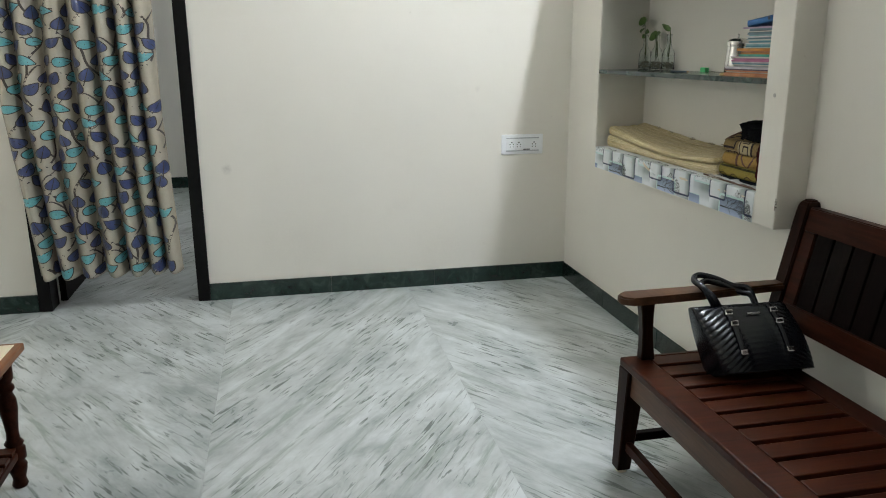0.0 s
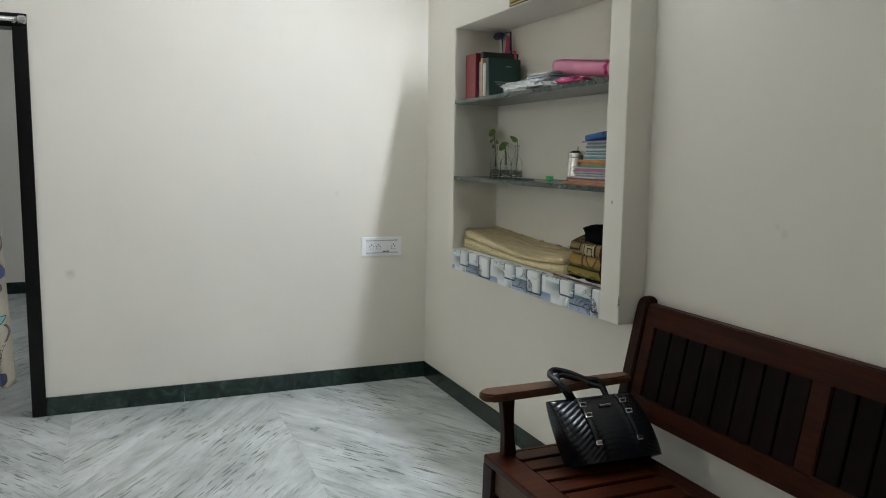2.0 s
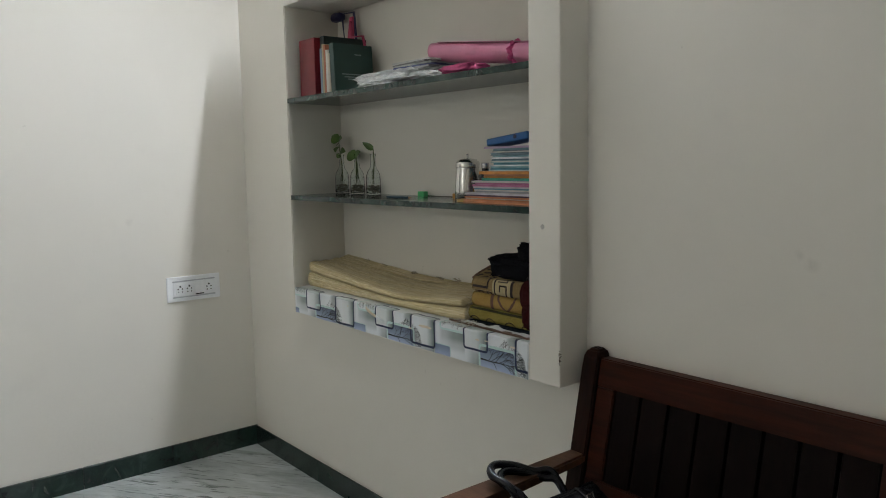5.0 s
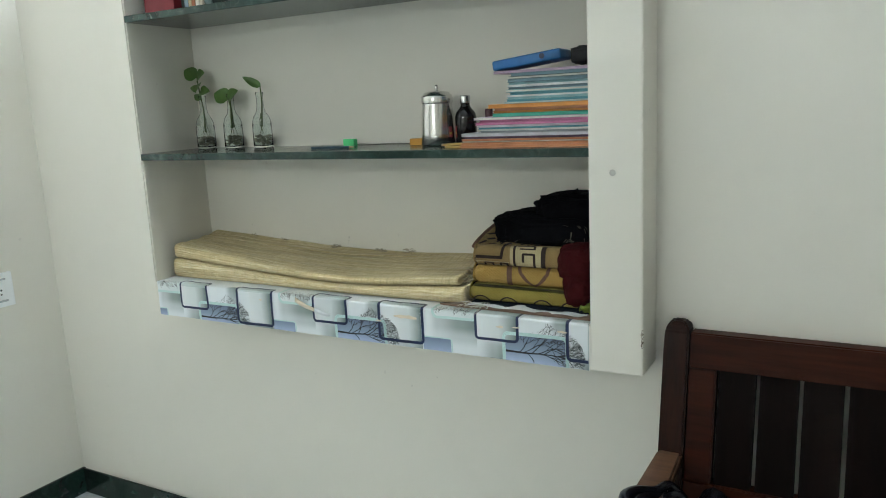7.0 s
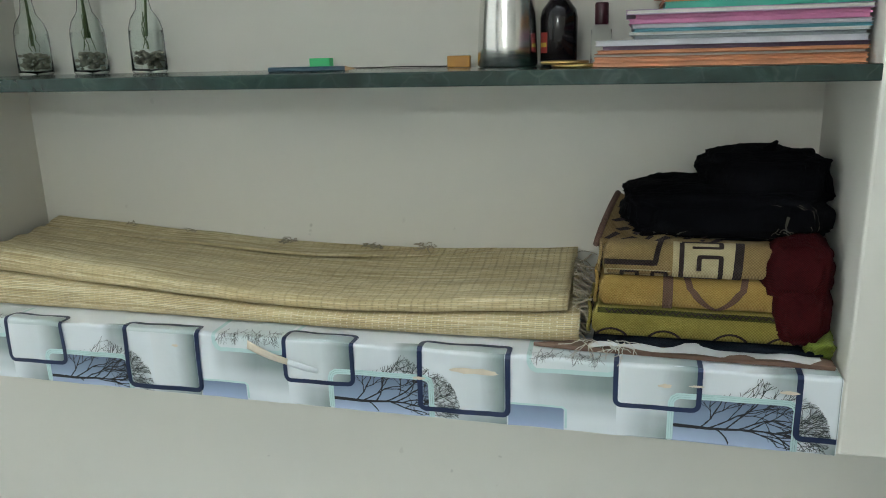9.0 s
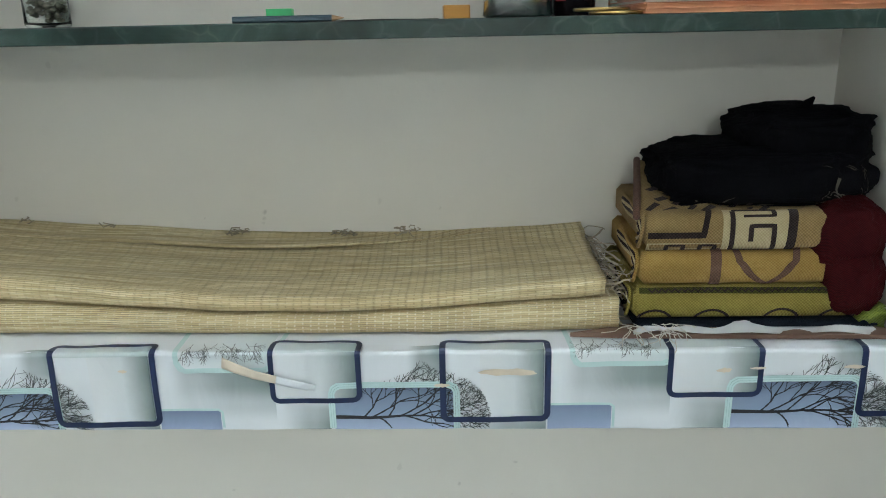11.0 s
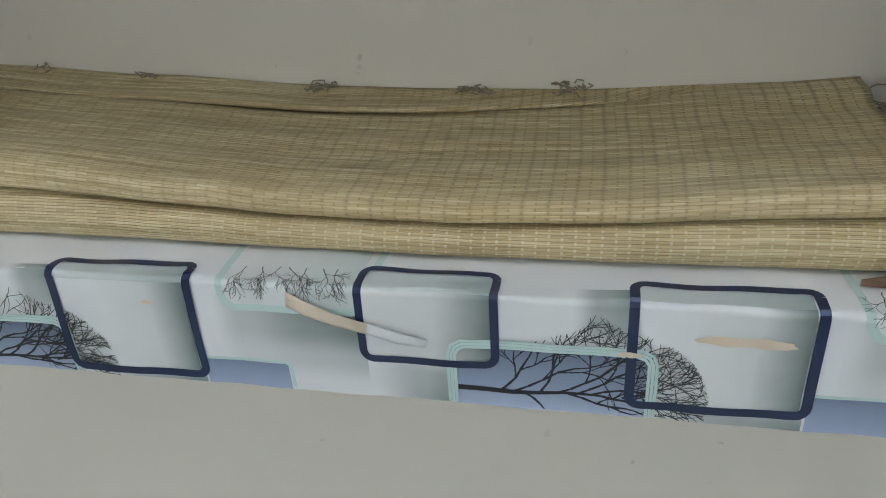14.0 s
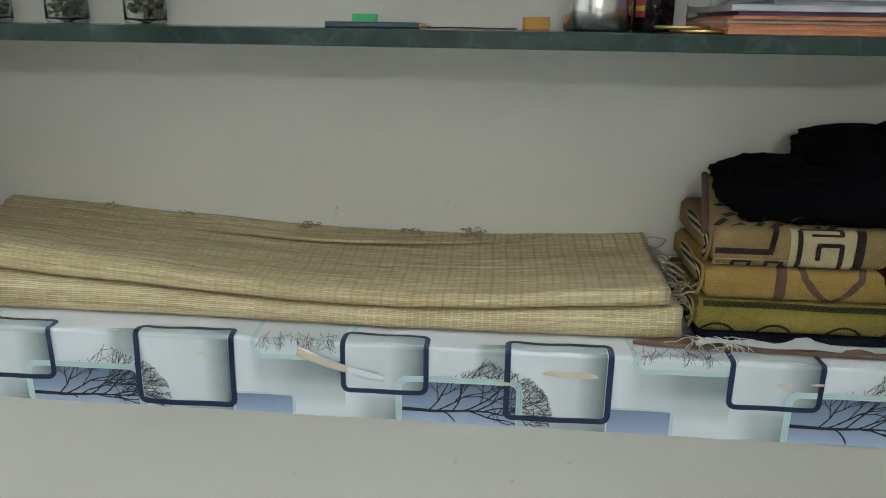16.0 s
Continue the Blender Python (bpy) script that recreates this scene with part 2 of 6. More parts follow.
def loft(bm, rings, close=True, cap=True):
    """Skin a row of rings of equal length."""
    vs = [[bm.verts.new(p) for p in r] for r in rings]
    n = len(vs[0])
    for a, b in zip(vs, vs[1:]):
        for k in range(n if close else n - 1):
            bm.faces.new((a[k], a[(k + 1) % n], b[(k + 1) % n], b[k]))
    if cap and close:
        bm.faces.new(vs[0][::-1])
        bm.faces.new(vs[-1])


def structure(name, bm, material, label="", smooth=False):
    return tagged(part(name, bm, material, None, label, smooth), kind="structure")

# ---- the room ----
def build_room():
    f = structure("floor", box_bm(LEFT_X, 2.4, BACK_Y, FAR_Y + 0.12, -0.20, -0.022), GROUT, "pale streaked marble floor laid in mirrored strips")
    edges = [-2.7, -2.066, -1.078, -0.090, 0.904, 1.878]
    for i, (a, b) in enumerate(zip(edges, edges[1:])):
        part("marble_slab", box_bm(a + 0.0004, b - 0.0004, BACK_Y, FAR_Y, -0.022, 0.0, bevel=0.0003, seg=1), (MARBLE_A, MARBLE_B)[i % 2], f)
    part("door_sill_slab", box_bm(DOOR_X0 - 0.05, DOOR_X1 + 0.05, FAR_Y + 0.0006, FAR_Y + 0.12, -0.022, -0.0005), MARBLE_A, f)
    # far wall with its doorway
    bm = bmesh.new()
    y0, y1 = FAR_Y, FAR_Y + 0.12
    x0, x1, zt = DOOR_X0 - 0.065, DOOR_X1 + 0.065, DOOR_Z + 0.065
    add_box(bm, LEFT_X - 0.1, x0, y0, y1, 0, CEIL_Z)
    add_box(bm, x1, SIDE_X + 0.4, y0, y1, 0, CEIL_Z)
    add_box(bm, x0, x1, y0, y1, zt, CEIL_Z)
    structure("wall_far", bm, WALL, "cream painted wall with faint smudges")
    structure("wall_left", box_bm(LEFT_X - 0.1, LEFT_X, BACK_Y - 0.1, y0, 0, CEIL_Z), WALL, "cream painted wall")
    structure("wall_back", box_bm(LEFT_X, SIDE_X + 0.4, BACK_Y - 0.1, BACK_Y, 0, CEIL_Z), WALL, "cream painted wall")
    # side wall: thick, with the built-out shelf niche cut into it
    bm = bmesh.new()
    xo = SIDE_X + 0.4
    add_box(bm, SIDE_X, xo, BACK_Y, BOX_Y0, 0, CEIL_Z)
    add_box(bm, SIDE_X, xo, BOX_Y1, y0, 0, CEIL_Z)
    add_box(bm, SIDE_X, xo, BOX_Y0, BOX_Y1, 0, BOX_Z0)
    add_box(bm, SIDE_X, xo, BOX_Y0, BOX_Y1, BOX_Z1, CEIL_Z)
    structure("wall_side", bm, WALL, "cream painted wall with scuffs behind the bench")
    structure("ceiling", box_bm(LEFT_X - 0.1, xo, BACK_Y - 0.1, y1, CEIL_Z, CEIL_Z + 0.12), CEILING, "white painted ceiling")
    # skirting, cut into tiles
    sk = structure("baseboard", box_bm(SIDE_X - 0.004, SIDE_X + 0.004, BACK_Y, FAR_Y - 0.013, 0.0, 0.090), SKIRTING, "dark green polished stone skirting")
    xs = [x1, 0.460, 1.065, 1.665, SIDE_X]
    for a, b in zip(xs, xs[1:]):
        part("skirting_tile", box_bm(a + 0.0007, b - 0.0007, FAR_Y - 0.012, FAR_Y, 0, 0.096, bevel=0.0015, seg=1), SKIRTING, sk)
    xs = [LEFT_X, -2.3, -1.7, x0]
    for a, b in zip(xs, xs[1:]):
        part("skirting_tile", box_bm(a + 0.0007, b - 0.0007, FAR_Y - 0.012, FAR_Y, 0, 0.096, bevel=0.0015, seg=1), SKIRTING, sk)
    y = FAR_Y - 0.0125
    while y > BACK_Y + 0.01:
        lo = max(BACK_Y, y - 0.605)
        part("skirting_tile", box_bm(SIDE_X - 0.012, SIDE_X - 0.0045, lo + 0.0007, y - 0.0007, 0, 0.096, bevel=0.0015, seg=1), SKIRTING, sk)
        y = lo


def build_niche():
    """The plastered shelf box that stands out from the side wall."""
    xo = SIDE_X + 0.4
    n = structure("wall_niche", box_bm(NICHE_BACK, xo - 0.01, NICHE_Y0 - 0.004, NICHE_Y1 + 0.034, SILL_Z - 0.01, NICHE_TOP + 0.01), WALL, "cream plastered shelf niche standing out from the wall")
    part("pilaster", box_bm(BOX_X, xo, BOX_Y0, NICHE_Y0, BOX_Z0, BOX_Z1, bevel=0.004), WALL, n)
    bm = bmesh.new()
    prism(bm, [(BOX_X, NICHE_Y1, BOX_Z0), (NICHE_BACK + 0.02, NICHE_Y1 + NICHE_FLARE, BOX_Z0), (xo, NICHE_Y1 + NICHE_FLARE, BOX_Z0), (xo, BOX_Y1, BOX_Z0), (BOX_X, BOX_Y1, BOX_Z0)], (0, 0, BOX_Z1 - BOX_Z0))
    bmesh.ops.bevel(bm, geom=list(bm.edges), offset=0.004, segments=2, affect="EDGES")
    part("pilaster", bm, WALL, n)
    part("sill", box_bm(BOX_X + 0.0012, xo, NICHE_Y0 - 0.004, NICHE_Y1 + 0.034, BOX_Z0, SILL_Z - 0.0012, bevel=0.003), WALL, n)
    part("lintel", box_bm(BOX_X + 0.0004, xo, NICHE_Y0 - 0.004, NICHE_Y1 + 0.034, NICHE_TOP, BOX_Z1, bevel=0.003), WALL, n)
    for z, nm in ((SHELF1_Z, "upper"), (SHELF2_Z, "lower")):
        ob = part("stone_shelf", box_bm(BOX_X + 0.002, NICHE_BACK + 0.006, NICHE_Y0 - 0.008, NICHE_Y1 + 0.034, z - 0.019, z, bevel=0.0015), GREEN_STONE)
        tagged(ob, "dark green veined stone shelf set in the niche", "shelf", "niche shelves")


build_room()
build_niche()


# ---- tube light over the niche: the room's own light ----
def glow(name, colour, strength):
    m, t, b = nodes_of(name)
    b.inputs["Base Color"].default_value = (0.9, 0.9, 0.9, 1)
    b.inputs["Emission Color"].default_value = (*colour, 1)
    b.inputs["Emission Strength"].default_value = strength
    return m


TUBE_POWER, NEXT_ROOM_POWER = 365.0, 130.0


def build_tube(m, power, label):
    lamp = thing("tube_light", m, label, "tube light")
    part("housing", box_bm(-0.60, 0.60, 0.0, 0.022, -0.018, 0.018, bevel=0.003), plain("white lamp housing", (0.8, 0.8, 0.8), 0.4), lamp)
    bm = bmesh.new()
    sweep(bm, [(-0.57, 0.042, 0), (0.57, 0.042, 0)], 0.014, 14)
    part("tube", bm, glow("glowing tube", (0.90, 0.99, 1.06), power), lamp, "glowing white tube", True)
    for s in (-1, 1):
        part("end_cap", box_bm(s * 0.585 - 0.014, s * 0.585 + 0.014, 0.022, 0.060, -0.018, 0.018, bevel=0.003), plain("white lamp cap", (0.75, 0.75, 0.75), 0.4), lamp)
    return lamp


# mounted on the side wall just above the niche; its light is cut off by the niche's top edge
build_tube(pose(SIDE_X - 0.001, 3.12, 2.46, 0, 0, 90), TUBE_POWER, "slim white tube light glowing on the cream wall above the niche")


def build_fill_bulb(m, power):
    """An unseen fill lamp, added on the wall across from the niche to brighten it."""
    lamp = thing("fill_bulb", m, "added unseen white fill bulb in a white holder on the cream wall", "wall lamp")
    white = plain("white lamp holder", (0.8, 0.8, 0.78), 0.4)
    part("holder", lathe([(0.045, 0), (0.045, 0.012), (0.022, 0.02), (0.020, 0.055), (0.0, 0.055)], 24), white, lamp, "", True)
    bm = bmesh.new()
    bmesh.ops.create_uvsphere(bm, u_segments=24, v_segments=14, radius=0.07, matrix=Matrix.Translation((0, 0, 0.118)))
    part("bulb", bm, glow("glowing bulb", (0.96, 1.0, 0.97), power), lamp, "glowing white bulb", True)


build_fill_bulb(pose(LEFT_X, 3.25, 2.15, 0, 90, 0), 165.0)

# ---- doorway, next room, curtain ----
def build_doorway():
    d = structure("door_1", box_bm(DOOR_X0 - 0.065, DOOR_X0, FAR_Y - 0.014, FAR_Y + 0.125, 0.0, DOOR_Z, bevel=0.003), FRAME_BLACK, "black painted wooden door frame")
    part("jamb", box_bm(DOOR_X1, DOOR_X1 + 0.065, FAR_Y - 0.014, FAR_Y + 0.125, 0.0, DOOR_Z, bevel=0.003), FRAME_BLACK, d)
    part("head", box_bm(DOOR_X0 - 0.065, DOOR_X1 + 0.065, FAR_Y - 0.0135, FAR_Y + 0.125, DOOR_Z, DOOR_Z + 0.065, bevel=0.003), FRAME_BLACK, d)
    leaf = part("door_leaf", box_bm(DOOR_X0 + 0.006, DOOR_X0 + 0.041, FAR_Y + 0.13, FAR_Y + 0.86, 0.012, DOOR_Z - 0.005, bevel=0.003), TEAK_DARK, d, "dark brown wooden door leaf standing open")
    for z0, z1 in ((0.15, 0.85), (1.0, 1.8)):
        part("panel", box_bm(DOOR_X0 + 0.040, DOOR_X0 + 0.047, FAR_Y + 0.24, FAR_Y + 0.75, z0, z1, bevel=0.003), TEAK_DARK, leaf)
    # the next room
    y0, y1 = FAR_Y + 0.12, 8.55
    f2 = structure("floor_next_room", box_bm(-3.2, 1.2, y0, y1, -0.2, -0.001), MARBLE_B, "pale streaked marble floor")
    structure("wall_next_far", box_bm(-3.2, 1.2, y1, y1 + 0.1, -0.001, CEIL_Z), WALL, "cream painted wall")
    structure("wall_next_left", box_bm(-3.3, -3.2, y0, y1 + 0.1, 0, CEIL_Z), WALL, "cream painted wall")
    structure("wall_next_right", box_bm(1.2, 1.3, y0, y1 + 0.1, 0, CEIL_Z), WALL, "cream painted wall")
    structure("ceiling_next_room", box_bm(-3.3, 1.3, y0, y1 + 0.1, CEIL_Z, CEIL_Z + 0.12), CEILING, "white painted ceiling")
    structure("baseboard_next_room", box_bm(-3.2, 1.2, y1 - 0.012, y1, 0.0, 0.11, bevel=0.001), SKIRTING, "dark green polished stone skirting")
    build_tube(pose(1.199, 6.6, 2.35, 0, 0, 90), NEXT_ROOM_POWER, "slim white tube light glowing on the next room's wall")


build_doorway()

# ---- shared builders for loose things ----
def partw(name, bm, material, parent, label="", smooth=False):
    """Like part(), for a bmesh given in the room's coordinates."""
    bm.transform(parent.matrix_basis.inverted())
    return part(name, bm, material, parent, label, smooth)


def patch(bm, surf, ring):
    """A flat shape laid on a curved surface: rings that close in on its middle."""
    cu, cv = sum(p[0] for p in ring) / len(ring), sum(p[1] for p in ring) / len(ring)
    mid = bm.verts.new(surf(cu, cv))
    n, outer = len(ring), None
    for k in (1.0, 0.8, 0.6, 0.4, 0.2):
        vs = [bm.verts.new(surf(cu + (u - cu) * k, cv + (v - cv) * k)) for u, v in ring]
        if outer:
            for i in range(n):
                bm.faces.new((outer[i], outer[(i + 1) % n], vs[(i + 1) % n], vs[i]))
        outer = vs
    for i in range(n):
        bm.faces.new((mid, outer[i], outer[(i + 1) % n]))


def ribbon(bm, surf, path, w0, w1=None):
    """A strip of tapering width along points of a surface."""
    w1 = w0 if w1 is None else w1
    n, prev = len(path), None
    for i, (u, v) in enumerate(path):
        a, b = path[max(i - 1, 0)], path[min(i + 1, n - 1)]
        du, dv = b[0] - a[0], b[1] - a[1]
        l = math.hypot(du, dv) or 1
        w = (w0 + (w1 - w0) * i / max(1, n - 1)) / 2
        pair = (bm.verts.new(surf(u - dv / l * w, v + du / l * w)), bm.verts.new(surf(u + dv / l * w, v - du / l * w)))
        if prev:
            bm.faces.new((prev[0], prev[1], pair[1], pair[0]))
        prev = pair


def fill(bm, surf, u0, u1, v0, v1, nu=4, nv=8):
    g = [[bm.verts.new(surf(u0 + (u1 - u0) * i / nu, v0 + (v1 - v0) * j / nv)) for j in range(nv + 1)] for i in range(nu + 1)]
    for i in range(nu):
        for j in range(nv):
            bm.faces.new((g[i][j], g[i + 1][j], g[i + 1][j + 1], g[i][j + 1]))


# ---- curtain ----
SATIN = plain("beige satin cloth", (0.42, 0.375, 0.30), 0.27, vary=0.10, scale=300, bumps=0.12)
SATIN.node_tree.nodes["Principled BSDF"].inputs["Specular IOR Level"].default_value = 1.0
TEAL_PRINT = plain("teal leaf print", (0.085, 0.33, 0.37), 0.28, vary=0.25, scale=200, spec=0.9)
NAVY_PRINT = plain("navy leaf print", (0.026, 0.042, 0.135), 0.28, vary=0.30, scale=200, spec=0.9)
VINE_PRINT = plain("brown vine print", (0.045, 0.032, 0.024), 0.4, vary=0.2, scale=200)
STEEL = plain("brushed steel", (0.55, 0.55, 0.56), 0.24, 1.0, 0.06, 60, 0.02)


def curtain_point(u, v, off=0.0):
    """u across 0..1, v height in metres."""
    k = (v - 0.2) / 1.78
    xl, xr = -1.062 - 0.075 * min(1, k * 2.0), -0.340 - 0.030 * min(1, k * 2.2)
    ph = 2 * math.pi * (7.2 * u + 0.16 * math.sin(5 * u + 1.3) + 0.10 * math.sin(2.2 * k + 6 * u))
    amp = 0.042 + 0.008 * math.sin(9 * u + 2) + 0.005 * (1 - k)
    x = xl + (xr - xl) * u + 0.008 * math.cos(ph)
    y = 4.605 + amp * math.sin(ph) + 0.006 * math.sin(17 * u + 3 * k)
    p = Vector((x, y, v + 0.010 * math.sin(ph) * (1 - k) * 0.5))
    if off:
        d = curtain_point(u + 0.001, v) - p
        p = p + Vector((d.y, -d.x, 0)).normalized() * off
    return p


def leaf_ring(cu, cv, ang, size, aspect):
    """A leaf outline; u is stretched to the curtain's width."""
    ring = []
    for i in range(18):
        t = i / 18 * 2 * math.pi
        a = math.cos(t) * size * (1 + 0.12 * math.cos(t))
        b = math.sin(t) * size * aspect * (1 - 0.30 * math.cos(t)) * (1 - 0.45 * max(0.0, math.cos(t)) ** 2)
        ring.append((cu + (a * math.cos(ang) - b * math.sin(ang)) / 0.74, cv + a * math.sin(ang) + b * math.cos(ang)))
    return ring


def build_curtain():
    cur = thing("curtain", pose(-0.73, 4.605, 0.2), "beige satin curtain printed with teal and navy leaves", "curtain")
    bm = bmesh.new()
    nu, nv = 170, 60
    g = [[bm.verts.new(curtain_point(i / nu, 0.2 + 1.76 * j / nv)) for j in range(nv + 1)] for i in range(nu + 1)]
    for i in range(nu):
        for j in range(nv):
            bm.faces.new((g[i][j], g[i + 1][j], g[i + 1][j + 1], g[i][j + 1]))
    cloth = partw("cloth", bm, SATIN, cur, "", True)
    s = cloth.modifiers.new("thickness", "SOLIDIFY")
    s.thickness, s.offset = 0.0012, 0
    rng = random.Random(5)
    teal, navy, vine = bmesh.new(), bmesh.new(), bmesh.new()
    surf = lambda u, v: curtain_point(min(0.998, max(0.002, u)), max(0.203, v), 0.0022)
    stem = lambda u, v: curtain_point(min(0.998, max(0.002, u)), max(0.203, v), 0.0016)
    rim = lambda u, v: curtain_point(min(0.998, max(0.002, u)), max(0.203, v), 0.0028)
    rows, cols = 23, 10
    for r in range(rows):
        for c in range(cols):
            u = (c + 0.25 + 0.5 * (r % 2) + rng.uniform(-0.16, 0.16)) / cols
            v = 0.235 + 1.70 * (r + rng.uniform(-0.2, 0.2)) / (rows - 1)
            if not 0.035 < u < 0.965 or v > 1.93:
                continue
            is_teal = (c + 2 * r) % 5 in (0, 2)
            ring = leaf_ring(u, v, rng.uniform(0.7, 2.4) if not is_teal else rng.uniform(-0.6, 0.9), rng.uniform(0.029, 0.035), 0.68)
            patch(teal if is_teal else navy, surf, ring)
            ribbon(vine, rim, ring + ring[:1], 0.0042)
            mid = [((ring[0][0] * (1 - q) + ring[9][0] * q), (ring[0][1] * (1 - q) + ring[9][1] * q)) for q in (0.08, 0.35, 0.65, 1.0, 1.35)]
            ribbon(vine, rim, mid, 0.0022, 0.0040)
    for c in range(6):
        path = []
        for k in range(90):
            v = 0.22 + 1.70 * k / 89
            u = (c + 0.5) / 6 + 0.06 * math.sin(v * 13 + c * 1.7) + 0.02 * math.sin(v * 31 + c)
            path.append((u, v))
        ribbon(vine, stem, path, 0.0095)
        for k in range(4, 88, 7):
            u, v = path[k]
            d = 1 if (k // 7) % 2 else -1
            tw = [(u + d * 0.075 * i / 7 * (1 - 0.2 * i / 7), v + 0.055 * math.sin(i / 7 * 1.9)) for i in range(8)]
            ribbon(vine, stem, tw, 0.0080, 0.0045)
    partw("teal_leaves", teal, TEAL_PRINT, cur, "printed teal leaves")
    partw("navy_leaves", navy, NAVY_PRINT, cur, "printed navy leaves")
    partw("vines", vine, VINE_PRINT, cur, "printed brown vines")
    rod = thing("curtain_rod", pose(-0.7, 4.61, 1.975), "thick silver curtain rod on wall brackets above the door", "curtain rod")
    bm = bmesh.new()
    sweep(bm, [(-1.20, 4.608, 1.972), (-0.235, 4.608, 1.972)], 0.0125, 16)
    partw("pole", bm, STEEL, rod, "", True)
    for x in (-1.21, -0.228):
        bm = lathe([(0.012, -0.02), (0.019, -0.014), (0.020, 0.010), (0.014, 0.018), (0.0, 0.020)], 18)
        bm.transform(pose(x, 4.608, 1.972, 0, 90 if x > -0.5 else -90, 0))
        partw("finial", bm, STEEL, rod, "", True)
        xb = x + (-0.035 if x > -0.5 else 0.035)
        partw("bracket", box_bm(xb - 0.008, xb + 0.008, 4.606, FAR_Y - 0.014, 1.955, 1.965, bevel=0.002), STEEL, rod)


build_curtain()


# ---- low table ----
def build_table():
    tb = thing("low_table", pose(-1.06, 2.58, 0), "low brown wooden table with a cream top and turned legs", "table")
    x1, y1, x0, y0 = -0.607, 2.905, -1.52, 2.27
    cream = plain("cream laminate", (0.72, 0.64, 0.47), 0.3, vary=0.06, scale=8, bumps=0.02)
    partw("tabletop", box_bm(x0, x1, y0, y1, 0.440, 0.466, bevel=0.006, seg=3), make_wood("table edge wood", (0.12, 0.045, 0.018), (0.27, 0.11, 0.045)), tb)
    partw("top_inlay", box_bm(x0 + 0.022, x1 - 0.022, y0 + 0.022, y1 - 0.022, 0.462, 0.4685, bevel=0.002), cream, tb, "cream laminate inlay")
    prof = [(0.020, 0), (0.024, 0.008), (0.019, 0.03), (0.026, 0.055), (0.029, 0.075), (0.022, 0.092), (0.030, 0.10), (0.030, 0.135), (0.022, 0.142), (0.029, 0.152), (0.020, 0.166), (0.018, 0.19),
            (0.022, 0.23), (0.027, 0.27), (0.026, 0.30), (0.018, 0.325), (0.026, 0.335), (0.026, 0.345), (0.019, 0.355), (0.027, 0.37), (0.028, 0.44)]
    for x in (x0 + 0.06, x1 - 0.055):
        for y in (y0 + 0.06, y1 - 0.055):
            bm = lathe(prof, 20)
            bm.transform(pose(x, y, 0))
            partw("leg", bm, TEAK, tb, "", True)
    for y in (y0 + 0.045, y1 - 0.065):
        partw("apron", box_bm(x0 + 0.06, x1 - 0.055, y, y + 0.018, 0.385, 0.440, bevel=0.002), TEAK, tb)
    for x in (x0 + 0.045, x1 - 0.065):
        partw("apron", box_bm(x, x + 0.018, y0 + 0.06, y1 - 0.055, 0.385, 0.440, bevel=0.002), TEAK, tb)
    for x in (x0 + 0.06, x1 - 0.055):
        partw("shelf_rail", box_bm(x - 0.014, x + 0.014, y0 + 0.06, y1 - 0.055, 0.105, 0.130, bevel=0.003), TEAK, tb)
    y = y0 + 0.085
    while y < y1 - 0.10:
        partw("shelf_slat", box_bm(x0 + 0.05, x1 - 0.045, y, y + 0.045, 0.1302, 0.144, bevel=0.003), TEAK_X, tb)
        y += 0.062


build_table()


# ---- wall switch plate ----
def build_switchplate():
    white = plain("white switch plastic", (0.90, 0.91, 0.92), 0.28, vary=0.03, scale=20, bumps=0.0)
    black = plain("socket hole black", (0.01, 0.01, 0.01), 0.6)
    x0, x1, z0, z1, y = 1.468, 1.718, 0.762, 0.877, FAR_Y
    sp = thing("switch_plate", pose(1.593, y, 0.82), "white plastic plate with three sockets and two switches", "switch plate")
    partw("plate", box_bm(x0, x1, y - 0.011, y + 0.001, z0, z1, bevel=0.005, seg=3), white, sp)
    partw("inner_panel", box_bm(x0 + 0.028, x1 - 0.028, y - 0.0135, y - 0.008, z0 + 0.026, z1 - 0.026, bevel=0.002), white, sp)
    for z in (z0 + 0.021, z1 - 0.021):
        partw("trim_bar", box_bm(x0 + 0.026, x1 - 0.026, y - 0.0165, y - 0.008, z - 0.003, z + 0.003, bevel=0.0018), plain("grey trim", (0.52, 0.53, 0.55), 0.3), sp)
    for fx in (0.235, 0.405, 0.775):
        cx, cz = x0 + 0.25 * fx, 0.8195
        so = partw("socket", box_bm(cx - 0.019, cx + 0.019, y - 0.0160, y - 0.012, cz - 0.027, cz + 0.027, bevel=0.0015), white, sp)
        for dx, dz, r in ((0, 0.012, 0.0042), (-0.010, 0.001, 0.0032), (0.010, 0.001, 0.0032), (-0.009, -0.013, 0.0028), (0.009, -0.013, 0.0028)):
            bm = lathe([(r, 0), (r, 0.0012), (0.0, 0.0012)], 10)
            bm.transform(pose(cx + dx, y - 0.0156, cz + dz, 90))
            bm.transform(sp.matrix_basis.inverted())
            part("hole", bm, black, so)
    for fx in (0.555, 0.635):
        cx = x0 + 0.25 * fx
        bm = bmesh.new()
        prism(bm, [(cx - 0.0085, y - 0.012, 0.7945), (cx - 0.0085, y - 0.0205, 0.7945), (cx - 0.0085, y - 0.0145, 0.8445), (cx - 0.0085, y - 0.012, 0.8445)], (0.017, 0, 0))
        ro = partw("rocker_switch", bm, white, sp)
        bm = box_bm(cx - 0.0085, cx + 0.0085, y - 0.0185, y - 0.012, 0.7885, 0.7940)
        bm.transform(sp.matrix_basis.inverted())
        part("rocker_gap", bm, black, ro)


build_switchplate()


